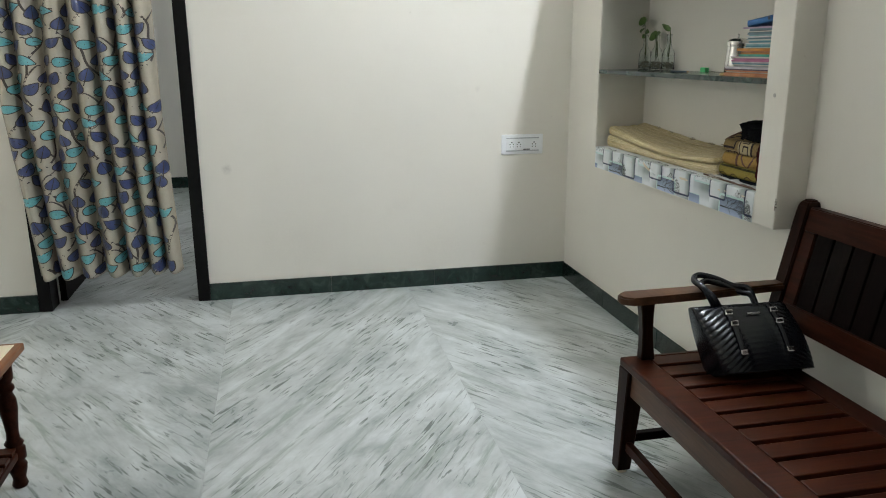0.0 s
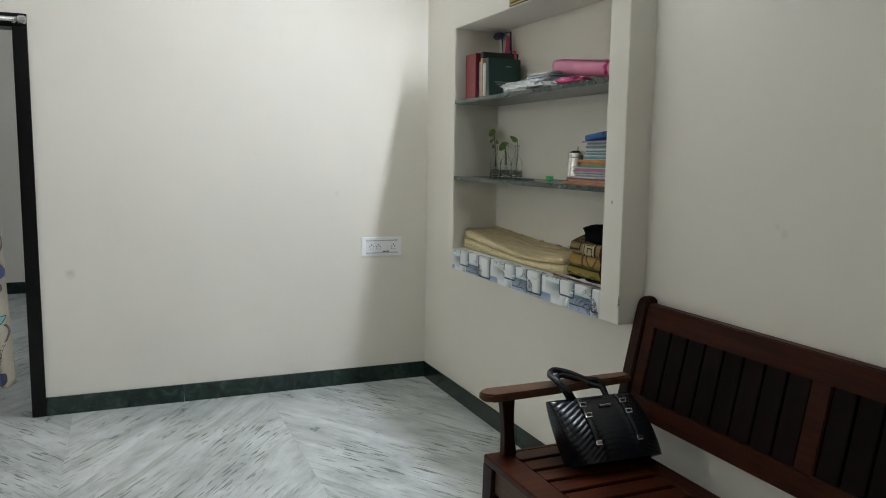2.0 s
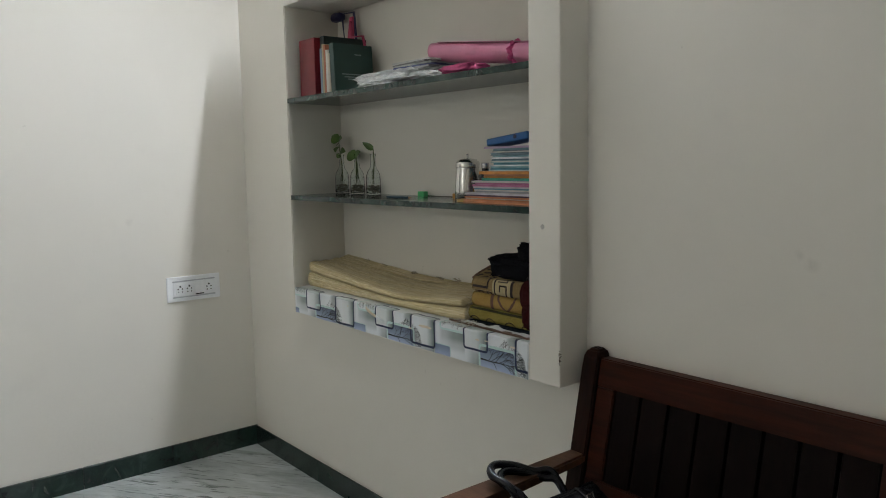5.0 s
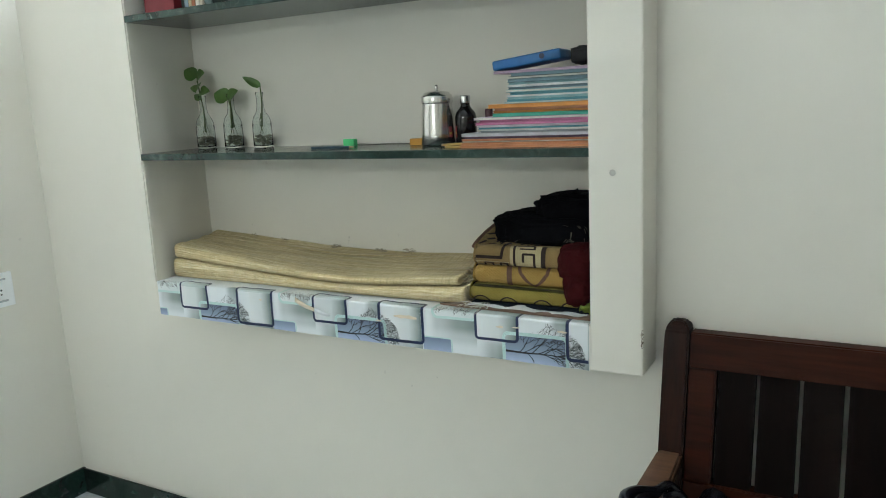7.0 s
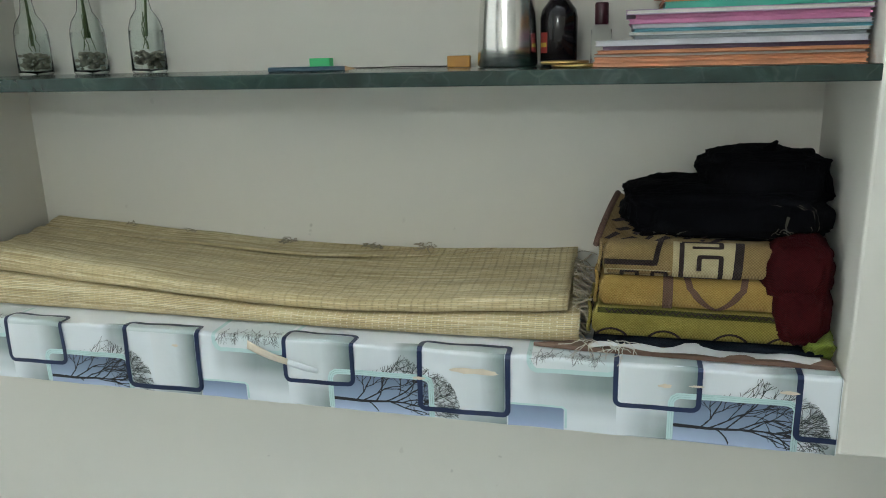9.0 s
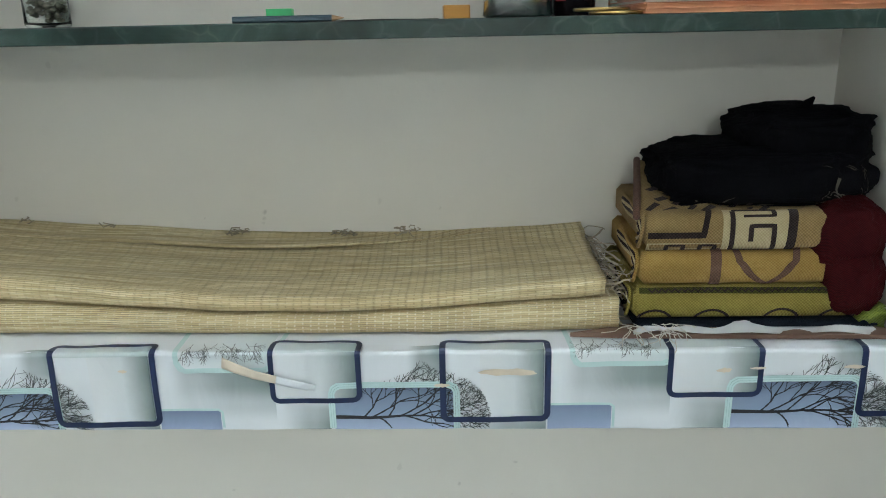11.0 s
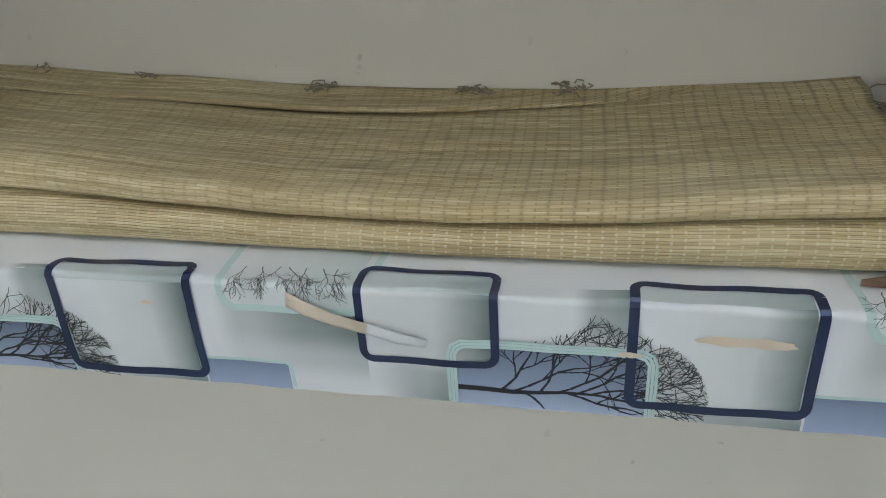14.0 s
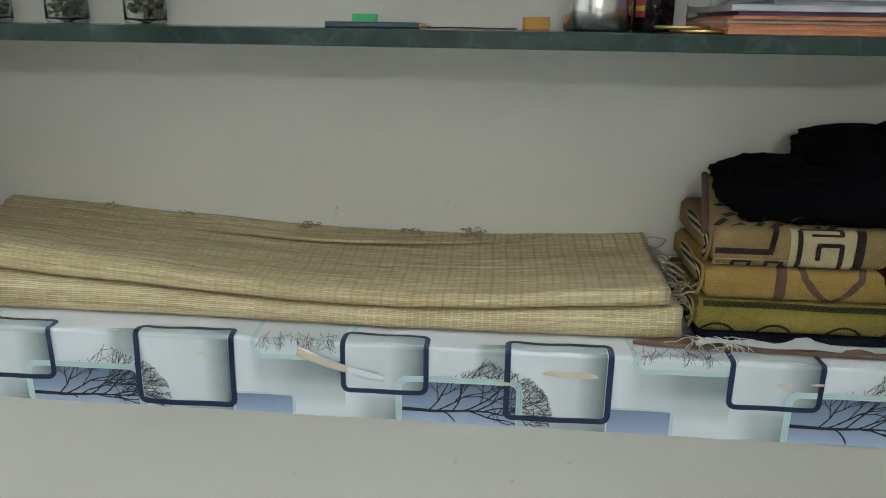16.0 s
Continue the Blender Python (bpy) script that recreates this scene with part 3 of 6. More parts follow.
# ---- bench ----
def build_bench():
    be = thing("bench", pose(1.5, 1.8, 0), "red brown teak bench with slatted seat and slatted back", "bench")
    y0, y1 = 1.04, 2.545
    xf, xb, zs = 1.245, 1.745, 0.392
    # seat: front and back rails, end rails, cross slats
    partw("seat_rail", box_bm(xf, xf + 0.088, y0, y1, zs - 0.028, zs, bevel=0.006, seg=3), TEAK_X, be)
    partw("seat_rail", box_bm(xb - 0.07, xb, y0, y1, zs - 0.028, zs, bevel=0.004), TEAK, be)
    n = 18
    pitch = (y1 - y0 - 0.02) / n
    for i in range(n):
        a = y0 + 0.01 + pitch * i
        partw("seat_slat", box_bm(xf + 0.0885, xb - 0.0705, a + 0.009, a + pitch - 0.009, zs - 0.020, zs - 0.001, bevel=0.003), TEAK_X, be)
    for y in (y0 + 0.005, y1 - 0.016):
        partw("slat_stop", box_bm(xf + 0.0886, xb - 0.0706, y, y + 0.011, zs - 0.028, zs - 0.0006), TEAK_X, be)
    # bearers coloured near black to deepen the shade in the seat slots
    for x in (xf + 0.15, xb - 0.12):
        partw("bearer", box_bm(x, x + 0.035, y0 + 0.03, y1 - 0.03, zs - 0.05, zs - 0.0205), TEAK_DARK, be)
    partw("apron", box_bm(xf + 0.014, xf + 0.036, y0 + 0.05, y1 - 0.05, zs - 0.115, zs - 0.0285, bevel=0.003), TEAK_PALE, be, "worn pale brown wooden apron")
    for y in (y0 + 0.02, y1 - 0.042):
        partw("side_apron", box_bm(xf + 0.05, xb - 0.02, y, y + 0.022, zs - 0.115, zs - 0.0285, bevel=0.003), TEAK, be)
    tilt = lambda z: xb - 0.012 + 0.105 * (z - zs) / 0.5     # the back leans towards the wall
    for y in (y0, y1 - 0.062):
        # tapered, slightly raked front leg
        bm = bmesh.new()
        rings = []
        for k in range(7):
            t = k / 6
            z, cx, w = 0.012 + (zs - 0.041) * t, xf + 0.012 + 0.022 * t, 0.023 + 0.010 * t
            rings.append([(cx - w, y + 0.032 - w, z), (cx + w, y + 0.032 - w, z), (cx + w, y + 0.032 + w, z), (cx - w, y + 0.032 + w, z)])
        loft(bm, rings)
        bmesh.ops.bevel(bm, geom=[e for e in bm.edges], offset=0.003, segments=1, affect="EDGES")
        leg = partw("front_leg", bm, TEAK_POST, be)
        bm = lathe([(0.017, 0), (0.019, 0.003), (0.017, 0.014), (0.0, 0.014)], 14)
        bm.transform(pose(xf + 0.012, y + 0.032, 0))
        bm.transform(be.matrix_basis.inverted())
        part("rubber_foot", bm, plain("cream rubber", (0.6, 0.55, 0.4), 0.6), leg, "cream rubber foot")
        # back post with a rounded top, in one with the back leg
        bm = bmesh.new()
        rings = []
        prof = [(0.0, -0.03, 0.024), (0.2, -0.012, 0.026), (zs, 0.0, 0.027), (0.62, None, 0.026), (0.83, None, 0.026), (0.866, None, 0.025), (0.880, None, 0.019), (0.885, None, 0.010)]
        for z, dx, w in prof:
            cx = tilt(z) + 0.02 if z >= zs else xb - 0.012 + 0.02 - dx * 1.0 + (zs - z) * 0.06
            rings.append([(cx - w, y + 0.031 - w, z), (cx + w, y + 0.031 - w, z), (cx + w, y + 0.031 + w, z), (cx - w, y + 0.031 + w, z)])
        loft(bm, rings)
        bmesh.ops.bevel(bm, geom=[e for e in bm.edges], offset=0.004, segments=2, affect="EDGES")
        partw("back_post", bm, TEAK_POST, be)
        # arm and its support
        bm = bmesh.new()
        xa0, xa1 = 1.215, tilt(0.6) + 0.005
        ring, hw = [], 0.036
        for k in range(13):
            a = math.pi / 2 + math.pi * k / 12
            ring.append((xa0 + hw + math.cos(a) * hw, y + 0.032 + math.sin(a) * hw, 0.584))
        ring += [(xa0 + 0.25, y + 0.032 - 0.033, 0.586), (xa1, y + 0.032 - 0.026, 0.592), (xa1, y + 0.032 + 0.026, 0.592), (xa0 + 0.25, y + 0.032 + 0.033, 0.586)]
        prism(bm, ring, (0, 0, 0.026))
        bmesh.ops.bevel(bm, geom=[e for e in bm.edges], offset=0.006, segments=2, affect="EDGES")
        partw("armrest", bm, TEAK_PALE, be)
        bm = bmesh.new()
        rings = []
        for k in range(5):
            t = k / 4
            w = 0.024 - 0.006 * math.sin(math.pi * t)
            cx = xf + 0.075 - 0.012 * t
            z = zs + (0.583 - zs) * t
            rings.append([(cx - w, y + 0.015, z), (cx + w, y + 0.015, z), (cx + w, y + 0.048, z), (cx - w, y + 0.048, z)])
        loft(bm, rings)
        bmesh.ops.bevel(bm, geom=[e for e in bm.edges], offset=0.003, segments=1, affect="EDGES")
        partw("arm_support", bm, TEAK_POST, be)
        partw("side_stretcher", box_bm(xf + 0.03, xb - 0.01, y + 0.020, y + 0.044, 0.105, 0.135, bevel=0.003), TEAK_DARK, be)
    partw("front_stretcher", box_bm(xf + 0.008, xf + 0.030, y0 + 0.06, y1 - 0.06, 0.085, 0.118, bevel=0.003), TEAK, be)

    def leaning(za, zb, ya, yb, d0, d1, bev=0.003):
        bm = bmesh.new()
        rings = []
        for z in (za, zb):
            c = tilt(z) + 0.02
            rings.append([(c + d0, ya, z), (c + d1, ya, z), (c + d1, yb, z), (c + d0, yb, z)])
        loft(bm, rings)
        bmesh.ops.bevel(bm, geom=[e for e in bm.edges], offset=bev, segments=2, affect="EDGES")
        return bm

    ya, yb = y0 + 0.058, y1 - 0.058
    partw("top_rail", leaning(0.792, 0.864, ya, yb, -0.018, 0.016), TEAK, be)
    partw("bottom_rail", leaning(0.495, 0.562, ya, yb, -0.018, 0.016), TEAK, be)
    mid = 1.766
    stiles = [(ya, ya + 0.055), (mid - 0.031, mid + 0.031), (yb - 0.055, yb)]
    for a, b in stiles:
        partw("stile", leaning(0.560, 0.794, a, b, -0.0165, 0.0145), TEAK, be)
    for (a0, a1), (b0, b1) in zip(stiles, stiles[1:]):
        span, k = b0 - a1, 8
        p = span / k
        for i in range(k):
            s = a1 + p * i
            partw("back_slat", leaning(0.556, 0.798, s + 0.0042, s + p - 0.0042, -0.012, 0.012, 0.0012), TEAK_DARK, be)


build_bench()


# ---- handbag ----
def make_leather(name, colour):
    m, t, b = nodes_of(name)
    v = coords(t)
    vor = t.nodes.new("ShaderNodeTexVoronoi")
    vor.inputs["Scale"].default_value = 420
    link(t, v, vor.inputs["Vector"])
    n = noise_node(t, 18, 4, vec=v)
    link(t, ramp(t, n.outputs[0], [(0.3, [c * 0.7 for c in colour]), (0.7, [c * 1.5 for c in colour])]).outputs[0], b.inputs["Base Color"])
    b.inputs["Roughness"].default_value = 0.27
    b.inputs["Specular IOR Level"].default_value = 0.42
    bump(t, b, vor.outputs["Distance"], 0.15, 0.0006)
    return m


def build_bag():
    base = pose(1.580, 2.328, 0.3935, -29, 0, -2)
    bag = thing("handbag", base, "black quilted leather handbag leaning on the bench arm", "handbag")
    leather, silver = make_leather("blue-black leather", (0.004, 0.0052, 0.0085)), plain("silver buckle metal", (0.75, 0.74, 0.70), 0.2, 1.0, 0.05)
    W, Hh = 0.168, 0.206

    def body(a, t, off=0.0):
        """a: angle round the bag, t: height 0..1."""
        w = W * (1.0 + 0.03 * math.sin(3 * t)) + off
        d = 0.072 * (1 - t) ** 0.6 + 0.018 + off
        c, s = math.cos(a), math.sin(a)
        x = w * math.copysign(abs(c) ** 0.35, c)
        y = d * math.copysign(abs(s) ** 0.45, s)
        q = 0.0
        if off == 0.0 and s < 0:
            side = abs(x / W)
            ridge = abs(math.sin((t * Hh + 0.55 * (abs(x) - 0.05)) * math.pi / 0.0165))
            q = 0.0045 * ridge ** 0.6 * (1 if side > 0.40 else 0.35) * min(1, 4 * t + 0.2)
        x *= 1 - 0.20 * t if x > 0 else 0.74 + 0.27 * t
        puff = 0.010 * math.sin(math.pi * min(1, t * 1.1)) * (1 if s < 0 else 0.4)
        return Vector((x, y - math.copysign(q, 1) * (s < 0) - puff * (s < 0), t * Hh + 0.008 * (c ** 2) * t))

    bm = bmesh.new()
    N, K = 220, 70
    rings = [[body(2 * math.pi * i / N, 0.0) * 0.97 for i in range(N)]]
    rings += [[body(2 * math.pi * i / N, k / K) for i in range(N)] for k in range(K + 1)]
    loft(bm, rings)
    part("body", bm, leather, bag, "", True)
    front = lambda x, t, off: Vector((x, body(-math.pi / 2, t, 0.001).y - 0.004 - off, t * Hh))
    for x in (-0.072, 0.075):
        bm = bmesh.new()
        path = [front(x, t, 0.0035) for t in (0.30, 0.4, 0.5, 0.6, 0.7, 0.8, 0.9, 1.0)] + [Vector((x, -0.012, Hh + 0.006))]
        sweep(bm, path, 0.0095, 8, 0.30)
        part("strap", bm, leather, bag)
        p = front(x, 0.29, 0.006)
        bm = bmesh.new()
        add_box(bm, p.x - 0.011, p.x + 0.011, p.y - 0.0025, p.y + 0.0025, p.z - 0.008, p.z + 0.007, bevel=0.0024)
        part("strap_tip", bm, silver, bag, "silver strap tip")
        for t in (0.72, 0.90):
            p = front(x, t, 0.009)
            bm = bmesh.new()
            ring = [(p.x + sx * 0.0105, p.y, p.z + sz * 0.006) for sx, sz in ((-1, -1), (1, -1), (1, 1), (-1, 1), (-1, -1))]
            sweep(bm, ring, 0.0021, 6)
            part("buckle", bm, silver, bag, "silver buckle")
    p = front(0.008, 0.86, 0.004)
    part("name_bar", box_bm(p.x - 0.022, p.x + 0.022, p.y - 0.0015, p.y + 0.003, p.z - 0.003, p.z + 0.003, bevel=0.001), silver, bag, "small silver bar")
    # the handles stand up and lean back over the arm of the bench
    for k in range(2):
        a, b = 0.016 * k - 0.006, 0.016 * k + 0.018
        ctrl = [(1.515 + a, 2.432, 0.556), (1.478 + a, 2.470 - b, 0.622 - a), (1.470 + a, 2.525 - b, 0.662 - b), (1.500 + a, 2.550 - b, 0.670 - b), (1.555 + a, 2.545 - b, 0.657 - b),
                (1.606 + a, 2.520 - b, 0.636 - b), (1.640, 2.475 - a, 0.606 - a), (1.646, 2.432, 0.556)]
        pts = [Vector(c) for c in ctrl]
        path = []
        for i in range(len(pts) - 1):
            p0, p1, p2, p3 = pts[max(i - 1, 0)], pts[i], pts[i + 1], pts[min(i + 2, len(pts) - 1)]
            for j in range(6):
                q = j / 6
                path.append(0.5 * (2 * p1 + (p2 - p0) * q + (2 * p0 - 5 * p1 + 4 * p2 - p3) * q * q + (3 * p1 - p0 - 3 * p2 + p3) * q ** 3))
        path.append(pts[-1])
        bm = bmesh.new()
        sweep(bm, path, 0.0098, 10)
        partw("handle", bm, leather, bag, "rounded black leather handle", True)


build_bag()

# ---- patterned vinyl sheet over the niche sill ----
VINYL = (0.82, 0.85, 0.875)
LINER_WHITE = plain("white printed vinyl", VINYL, 0.40, vary=0.03, scale=12, bumps=0.25)
NAVY_INK = plain("navy ink", (0.008, 0.020, 0.075), 0.32, vary=0.15, scale=60)
MINT_INK = plain("pale mint ink", (0.58, 0.745, 0.725), 0.32, vary=0.05, scale=60)
MINT_DARK = plain("deeper mint ink", (0.36, 0.53, 0.51), 0.32, vary=0.05, scale=60)
GREY_INK = plain("grey ink", (0.045, 0.053, 0.052), 0.35, vary=0.3, scale=60)
BLACK_INK = plain("black ink", (0.012, 0.012, 0.016), 0.35, vary=0.2, scale=60)
PAPER_BACK = plain("torn beige paper", (0.74, 0.64, 0.51), 0.75, vary=0.10, scale=40)


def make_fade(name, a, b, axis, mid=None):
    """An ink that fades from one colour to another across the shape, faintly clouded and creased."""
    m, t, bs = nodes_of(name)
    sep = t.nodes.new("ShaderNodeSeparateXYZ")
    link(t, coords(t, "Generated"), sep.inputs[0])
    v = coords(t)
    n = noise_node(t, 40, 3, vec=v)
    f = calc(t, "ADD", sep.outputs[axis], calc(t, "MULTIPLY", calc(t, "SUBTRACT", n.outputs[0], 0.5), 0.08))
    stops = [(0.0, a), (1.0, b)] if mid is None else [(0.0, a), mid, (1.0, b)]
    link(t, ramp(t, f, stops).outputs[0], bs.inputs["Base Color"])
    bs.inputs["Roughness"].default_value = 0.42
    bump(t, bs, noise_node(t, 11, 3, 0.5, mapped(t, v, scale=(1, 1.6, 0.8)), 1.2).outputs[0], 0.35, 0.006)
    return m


def make_soft(name, dark, stops_y, stops_z):
    """Printed shading on white vinyl that dies away along both directions of its shape."""
    m, t, bs = nodes_of(name)
    sep = t.nodes.new("ShaderNodeSeparateXYZ")
    link(t, coords(t, "Generated"), sep.inputs[0])
    grey = lambda q: (q, q, q)
    fy = ramp(t, sep.outputs[1], [(p, grey(q)) for p, q in stops_y])
    fz = ramp(t, sep.outputs[2], [(p, grey(q)) for p, q in stops_z])
    for r in (fy, fz):
        r.color_ramp.interpolation = "EASE"
    link(t, blend(t, VINYL, dark, calc(t, "MULTIPLY", fy.outputs[0], fz.outputs[0])), bs.inputs["Base Color"])
    bs.inputs["Roughness"].default_value = 0.40
    bump(t, bs, noise_node(t, 11, 3, 0.5, mapped(t, coords(t), scale=(1, 1.6, 0.8)), 1.2).outputs[0], 0.35, 0.006)
    return m


G_ = (0.20, 0.255, 0.245)
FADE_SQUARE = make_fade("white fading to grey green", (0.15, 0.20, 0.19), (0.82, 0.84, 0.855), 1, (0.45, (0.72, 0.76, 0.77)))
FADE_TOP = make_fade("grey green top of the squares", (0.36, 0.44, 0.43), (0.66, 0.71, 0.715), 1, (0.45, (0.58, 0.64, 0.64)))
FADE_BLUE = make_fade("slate blue print", (0.46, 0.54, 0.72), (0.155, 0.205, 0.305), 2, (0.45, (0.27, 0.34, 0.48)))
FADE_SMALL = make_fade("soft blue print", (0.40, 0.48, 0.66), (0.20, 0.26, 0.40), 2)
FADE_MINT = make_fade("pale mint print", (0.68, 0.75, 0.75), (0.80, 0.83, 0.84), 1)
SOFT_SIDE = make_soft("shading beside the squares", G_, [(0.0, 1), (0.35, 0.85), (0.80, 0.42), (1.0, 0)], [(0.0, 0), (0.30, 0.40), (0.62, 0.95), (1.0, 1)])
SOFT_FOOT = make_soft("shading beside the slate blocks", G_, [(0.0, 1), (0.35, 0.7), (1.0, 0)], [(0.0, 0.9), (0.5, 0.7), (1.0, 0)])
SOFT_CORNER = make_soft("shading at the upper corners", G_, [(0.0, 1), (0.55, 0.7), (1.0, 0)], [(0.0, 0.15), (0.5, 0.8), (1.0, 1)])


def liner_point(a, v, off=0.0):
    """a: metres along the sill towards the bench, v: metres up the front and on over the edge."""
    y = 3.700 - a
    r = 0.004
    z0, x0 = SILL_Z + 0.0014, BOX_X - 0.0006
    wav = 0.0006 * math.sin(a * 37 + v * 60) + 0.0005 * math.sin(a * 91 - v * 40)
    if v <= z0 - r:
        return Vector((x0 - off + wav, y, v))
    s = v - (z0 - r)
    if s < r * math.pi / 2:
        g = s / r
        return Vector((x0 + r - (r + off) * math.cos(g) + wav, y, z0 - r + (r + off) * math.sin(g)))
    return Vector((x0 + r + s - r * math.pi / 2, y, z0 + off + wav))


def rounded(a0, a1, v0, v1, r, n=5):
    out = []
    for ca, cv, s in ((a1 - r, v1 - r, 0), (a0 + r, v1 - r, 1), (a0 + r, v0 + r, 2), (a1 - r, v0 + r, 3)):
        for k in range(n):
            g = math.pi / 2 * (s + k / (n - 1))
            out.append((ca + r * math.cos(g), cv + r * math.sin(g)))
    return out


def dense(path, step=0.003):
    out = [path[0]]
    for (a, b), (c, d) in zip(path, path[1:]):
        n = max(1, int(math.hypot(c - a, d - b) / step))
        out += [(a + (c - a) * i / n, b + (d - b) * i / n) for i in range(1, n + 1)]
    return out


def build_liner():
    li = thing("shelf_liner", pose(BOX_X, 3.35, BOX_Z0), "white vinyl sheet printed with squares and bare trees, torn in places", "shelf liner")
    A0, A1, V0 = 3.700 - NICHE_Y1 + 0.002, 3.700 - NICHE_Y0 - 0.002, BOX_Z0 - 0.0005
    bm = bmesh.new()
    vs = [V0 + (0.8715 - V0) * i / 6 for i in range(7)] + [0.8734, 0.875, 0.877, 0.8785, 0.8797, 0.885, 0.90, 0.93, 0.97]
    na = 150
    g = [[bm.verts.new(liner_point(A0 + (A1 - A0) * i / na, v)) for v in vs] for i in range(na + 1)]
    for i in range(na):
        for j in range(len(vs) - 1):
            bm.faces.new((g[i][j], g[i + 1][j], g[i + 1][j + 1], g[i][j + 1]))
    partw("sheet", bm, LINER_WHITE, li, "", True)
    skew = lambda a: 0.0125 * a - 0.006       # the print runs slightly uphill towards the bench
    clip = lambda a: min(A1 - 0.001, max(A0 + 0.001, a))

    def on(off):
        return lambda a, v: liner_point(clip(a), max(V0 + 0.0003, v + skew(a)), off)

    def shape(name, a0, a1, v0, v1, mat, off):
        if a1 <= A0 + 0.004 or a0 >= A1 - 0.004:
            return
        bm = bmesh.new()
        fill(bm, on(off), clip(a0), clip(a1), v0, v1, 8, 36)
        partw(name, bm, mat, li, "", True)

    def outline(name, ring, w, mat, off, closed=True):
        if max(p[0] for p in ring) <= A0 or min(p[0] for p in ring) >= A1:
            return
        bm = bmesh.new()
        path = dense(ring + [ring[0]] if closed else ring)
        path = [p for p in path if A0 < p[0] < A1 and p[1] + skew(p[0]) > V0]
        if len(path) > 2:
            ribbon(bm, on(off), path, w)
            partw(name, bm, mat, li)

    BOT = V0 - 0.015

    def twigs(put, a, v, ang, length, width, depth, rng, inside, spread):
        """A forking branch; put() takes each short run of it."""
        path, g = [(a, v)], ang
        for i in range(4):
            g += rng.uniform(-0.30, 0.30)
            q = (path[-1][0] + math.cos(g) * length / 4, path[-1][1] + math.sin(g) * length / 4)
            if not inside(*q):
                break
            path.append(q)
        if len(path) < 2:
            return
        put(path, width, width * 0.7)
        if depth:
            for k in range(3):
                i = (2, 3, 4)[k]
                if i < len(path):
                    d = spread * rng.uniform(0.5, 1.15) * (1, -1, rng.choice((-0.35, 0.35)))[k]
                    twigs(put, *path[i], g + d, length * rng.uniform(0.60, 0.80), max(0.00042, width * 0.66), depth - 1, rng, inside, spread)

    for k in range(-1, 4):
        o = (-0.490, 0.000, 0.4745, 0.966, 1.452)[k + 1]
        # soft grey-green shading printed behind the squares
        shape("grey_shade", o + 0.142, o + 0.271, 0.788, 0.870, SOFT_SIDE, 0.0003)
        shape("grey_shade", o + 0.273, o + 0.337, BOT, 0.826, SOFT_FOOT, 0.00035)
        shape("grey_shade", o - 0.045, o + 0.004, 0.838, 0.892, SOFT_CORNER, 0.0003)
        shape("grey_shade", o + 0.020, o + 0.124, BOT, 0.798, SOFT_FOOT, 0.0003)
        # mint-edged shape under the mat
        shape("mint_field", o + 0.157, o + 0.268, 0.860, 0.935, FADE_MINT, 0.0005)
        for d in (0.0, 0.0028):
            outline("mint_edge", [(o + 0.149 + d, 0.94), (o + 0.152 + d, 0.885), (o + 0.153 + d, 0.868 + d), (o + 0.157 + d, 0.860 + d), (o + 0.164, 0.8565 + d), (o + 0.262 - d, 0.8565 + d), (o + 0.270 - d, 0.860 + d), (o + 0.274 - d, 0.868), (o + 0.277 - d, 0.885), (o + 0.279 - d, 0.94)], 0.0036, MINT_INK, 0.0007, False)
        # small blue block
        shape("blue_block", o + 0.126, o + 0.202, BOT, 0.805, FADE_SMALL, 0.0005)
        outline("mint_edge", [(o + 0.124, 0.8065), (o + 0.200, 0.8065), (o + 0.2045, 0.803), (o + 0.2050, BOT)], 0.0030, MINT_INK, 0.0007, False)
        # slate block that the black tree lies in
        shape("blue_block", o + 0.342, o + 0.490, BOT, 0.833, FADE_BLUE, 0.0006)
        for d in (0.0, 0.0028, 0.0056):
            outline("mint_edge", [(o + 0.337 + d, BOT), (o + 0.337 + d, 0.826), (o + 0.340 + d, 0.834 - d * 0.6), (o + 0.347 + d * 0.6, 0.8385 - d), (o + 0.483 - d * 0.6, 0.8385 - d), (o + 0.491 - d, 0.834 - d * 0.6), (o + 0.494 - d, 0.826), (o + 0.494 - d, BOT)], 0.0024, MINT_INK, 0.00138, False)
        outline("mint_ground", [(o + 0.340, BOT), (o + 0.340, 0.826), (o + 0.343, 0.833), (o + 0.349, 0.8357), (o + 0.481, 0.8357), (o + 0.488, 0.833), (o + 0.491, 0.826), (o + 0.491, BOT)], 0.0080, MINT_DARK, 0.00128, False)
        # one bare tree lying on its side: black on the slate, fine grey beyond it
        rng = random.Random(11)
        inks = {"bare_tree": bmesh.new(), "twig_print": bmesh.new()}

        def put(path, w0, w1):
            for p, q in zip(path, path[1:]):
                if not (A0 < p[0] < A1 and A0 < q[0] < A1):
                    continue
                slate = p[0] < o + 0.490 and p[1] < 0.8335
                ribbon(inks["bare_tree" if slate else "twig_print"], on(0.0010 if p[0] < o + 0.484 else 0.0013), [p, q], w0 if slate else min(w0, 0.0007), w1 if slate else min(w1, 0.0006))

        def crown(a, v):
            if v + skew(a) < V0 + 0.0004:
                return False
            if a > o + 0.478:
                return (a - o - 0.470) ** 2 + (v - 0.790) ** 2 < 0.063 ** 2
            return v < 0.835 + (0.034 if a > o + 0.440 else 0.024) * max(0.0, 1 - abs(a - o - 0.447) / 0.062)

        trunk = dense([(o + 0.344, 0.794), (o + 0.385, 0.7925), (o + 0.425, 0.794), (o + 0.455, 0.7935)], 0.01)
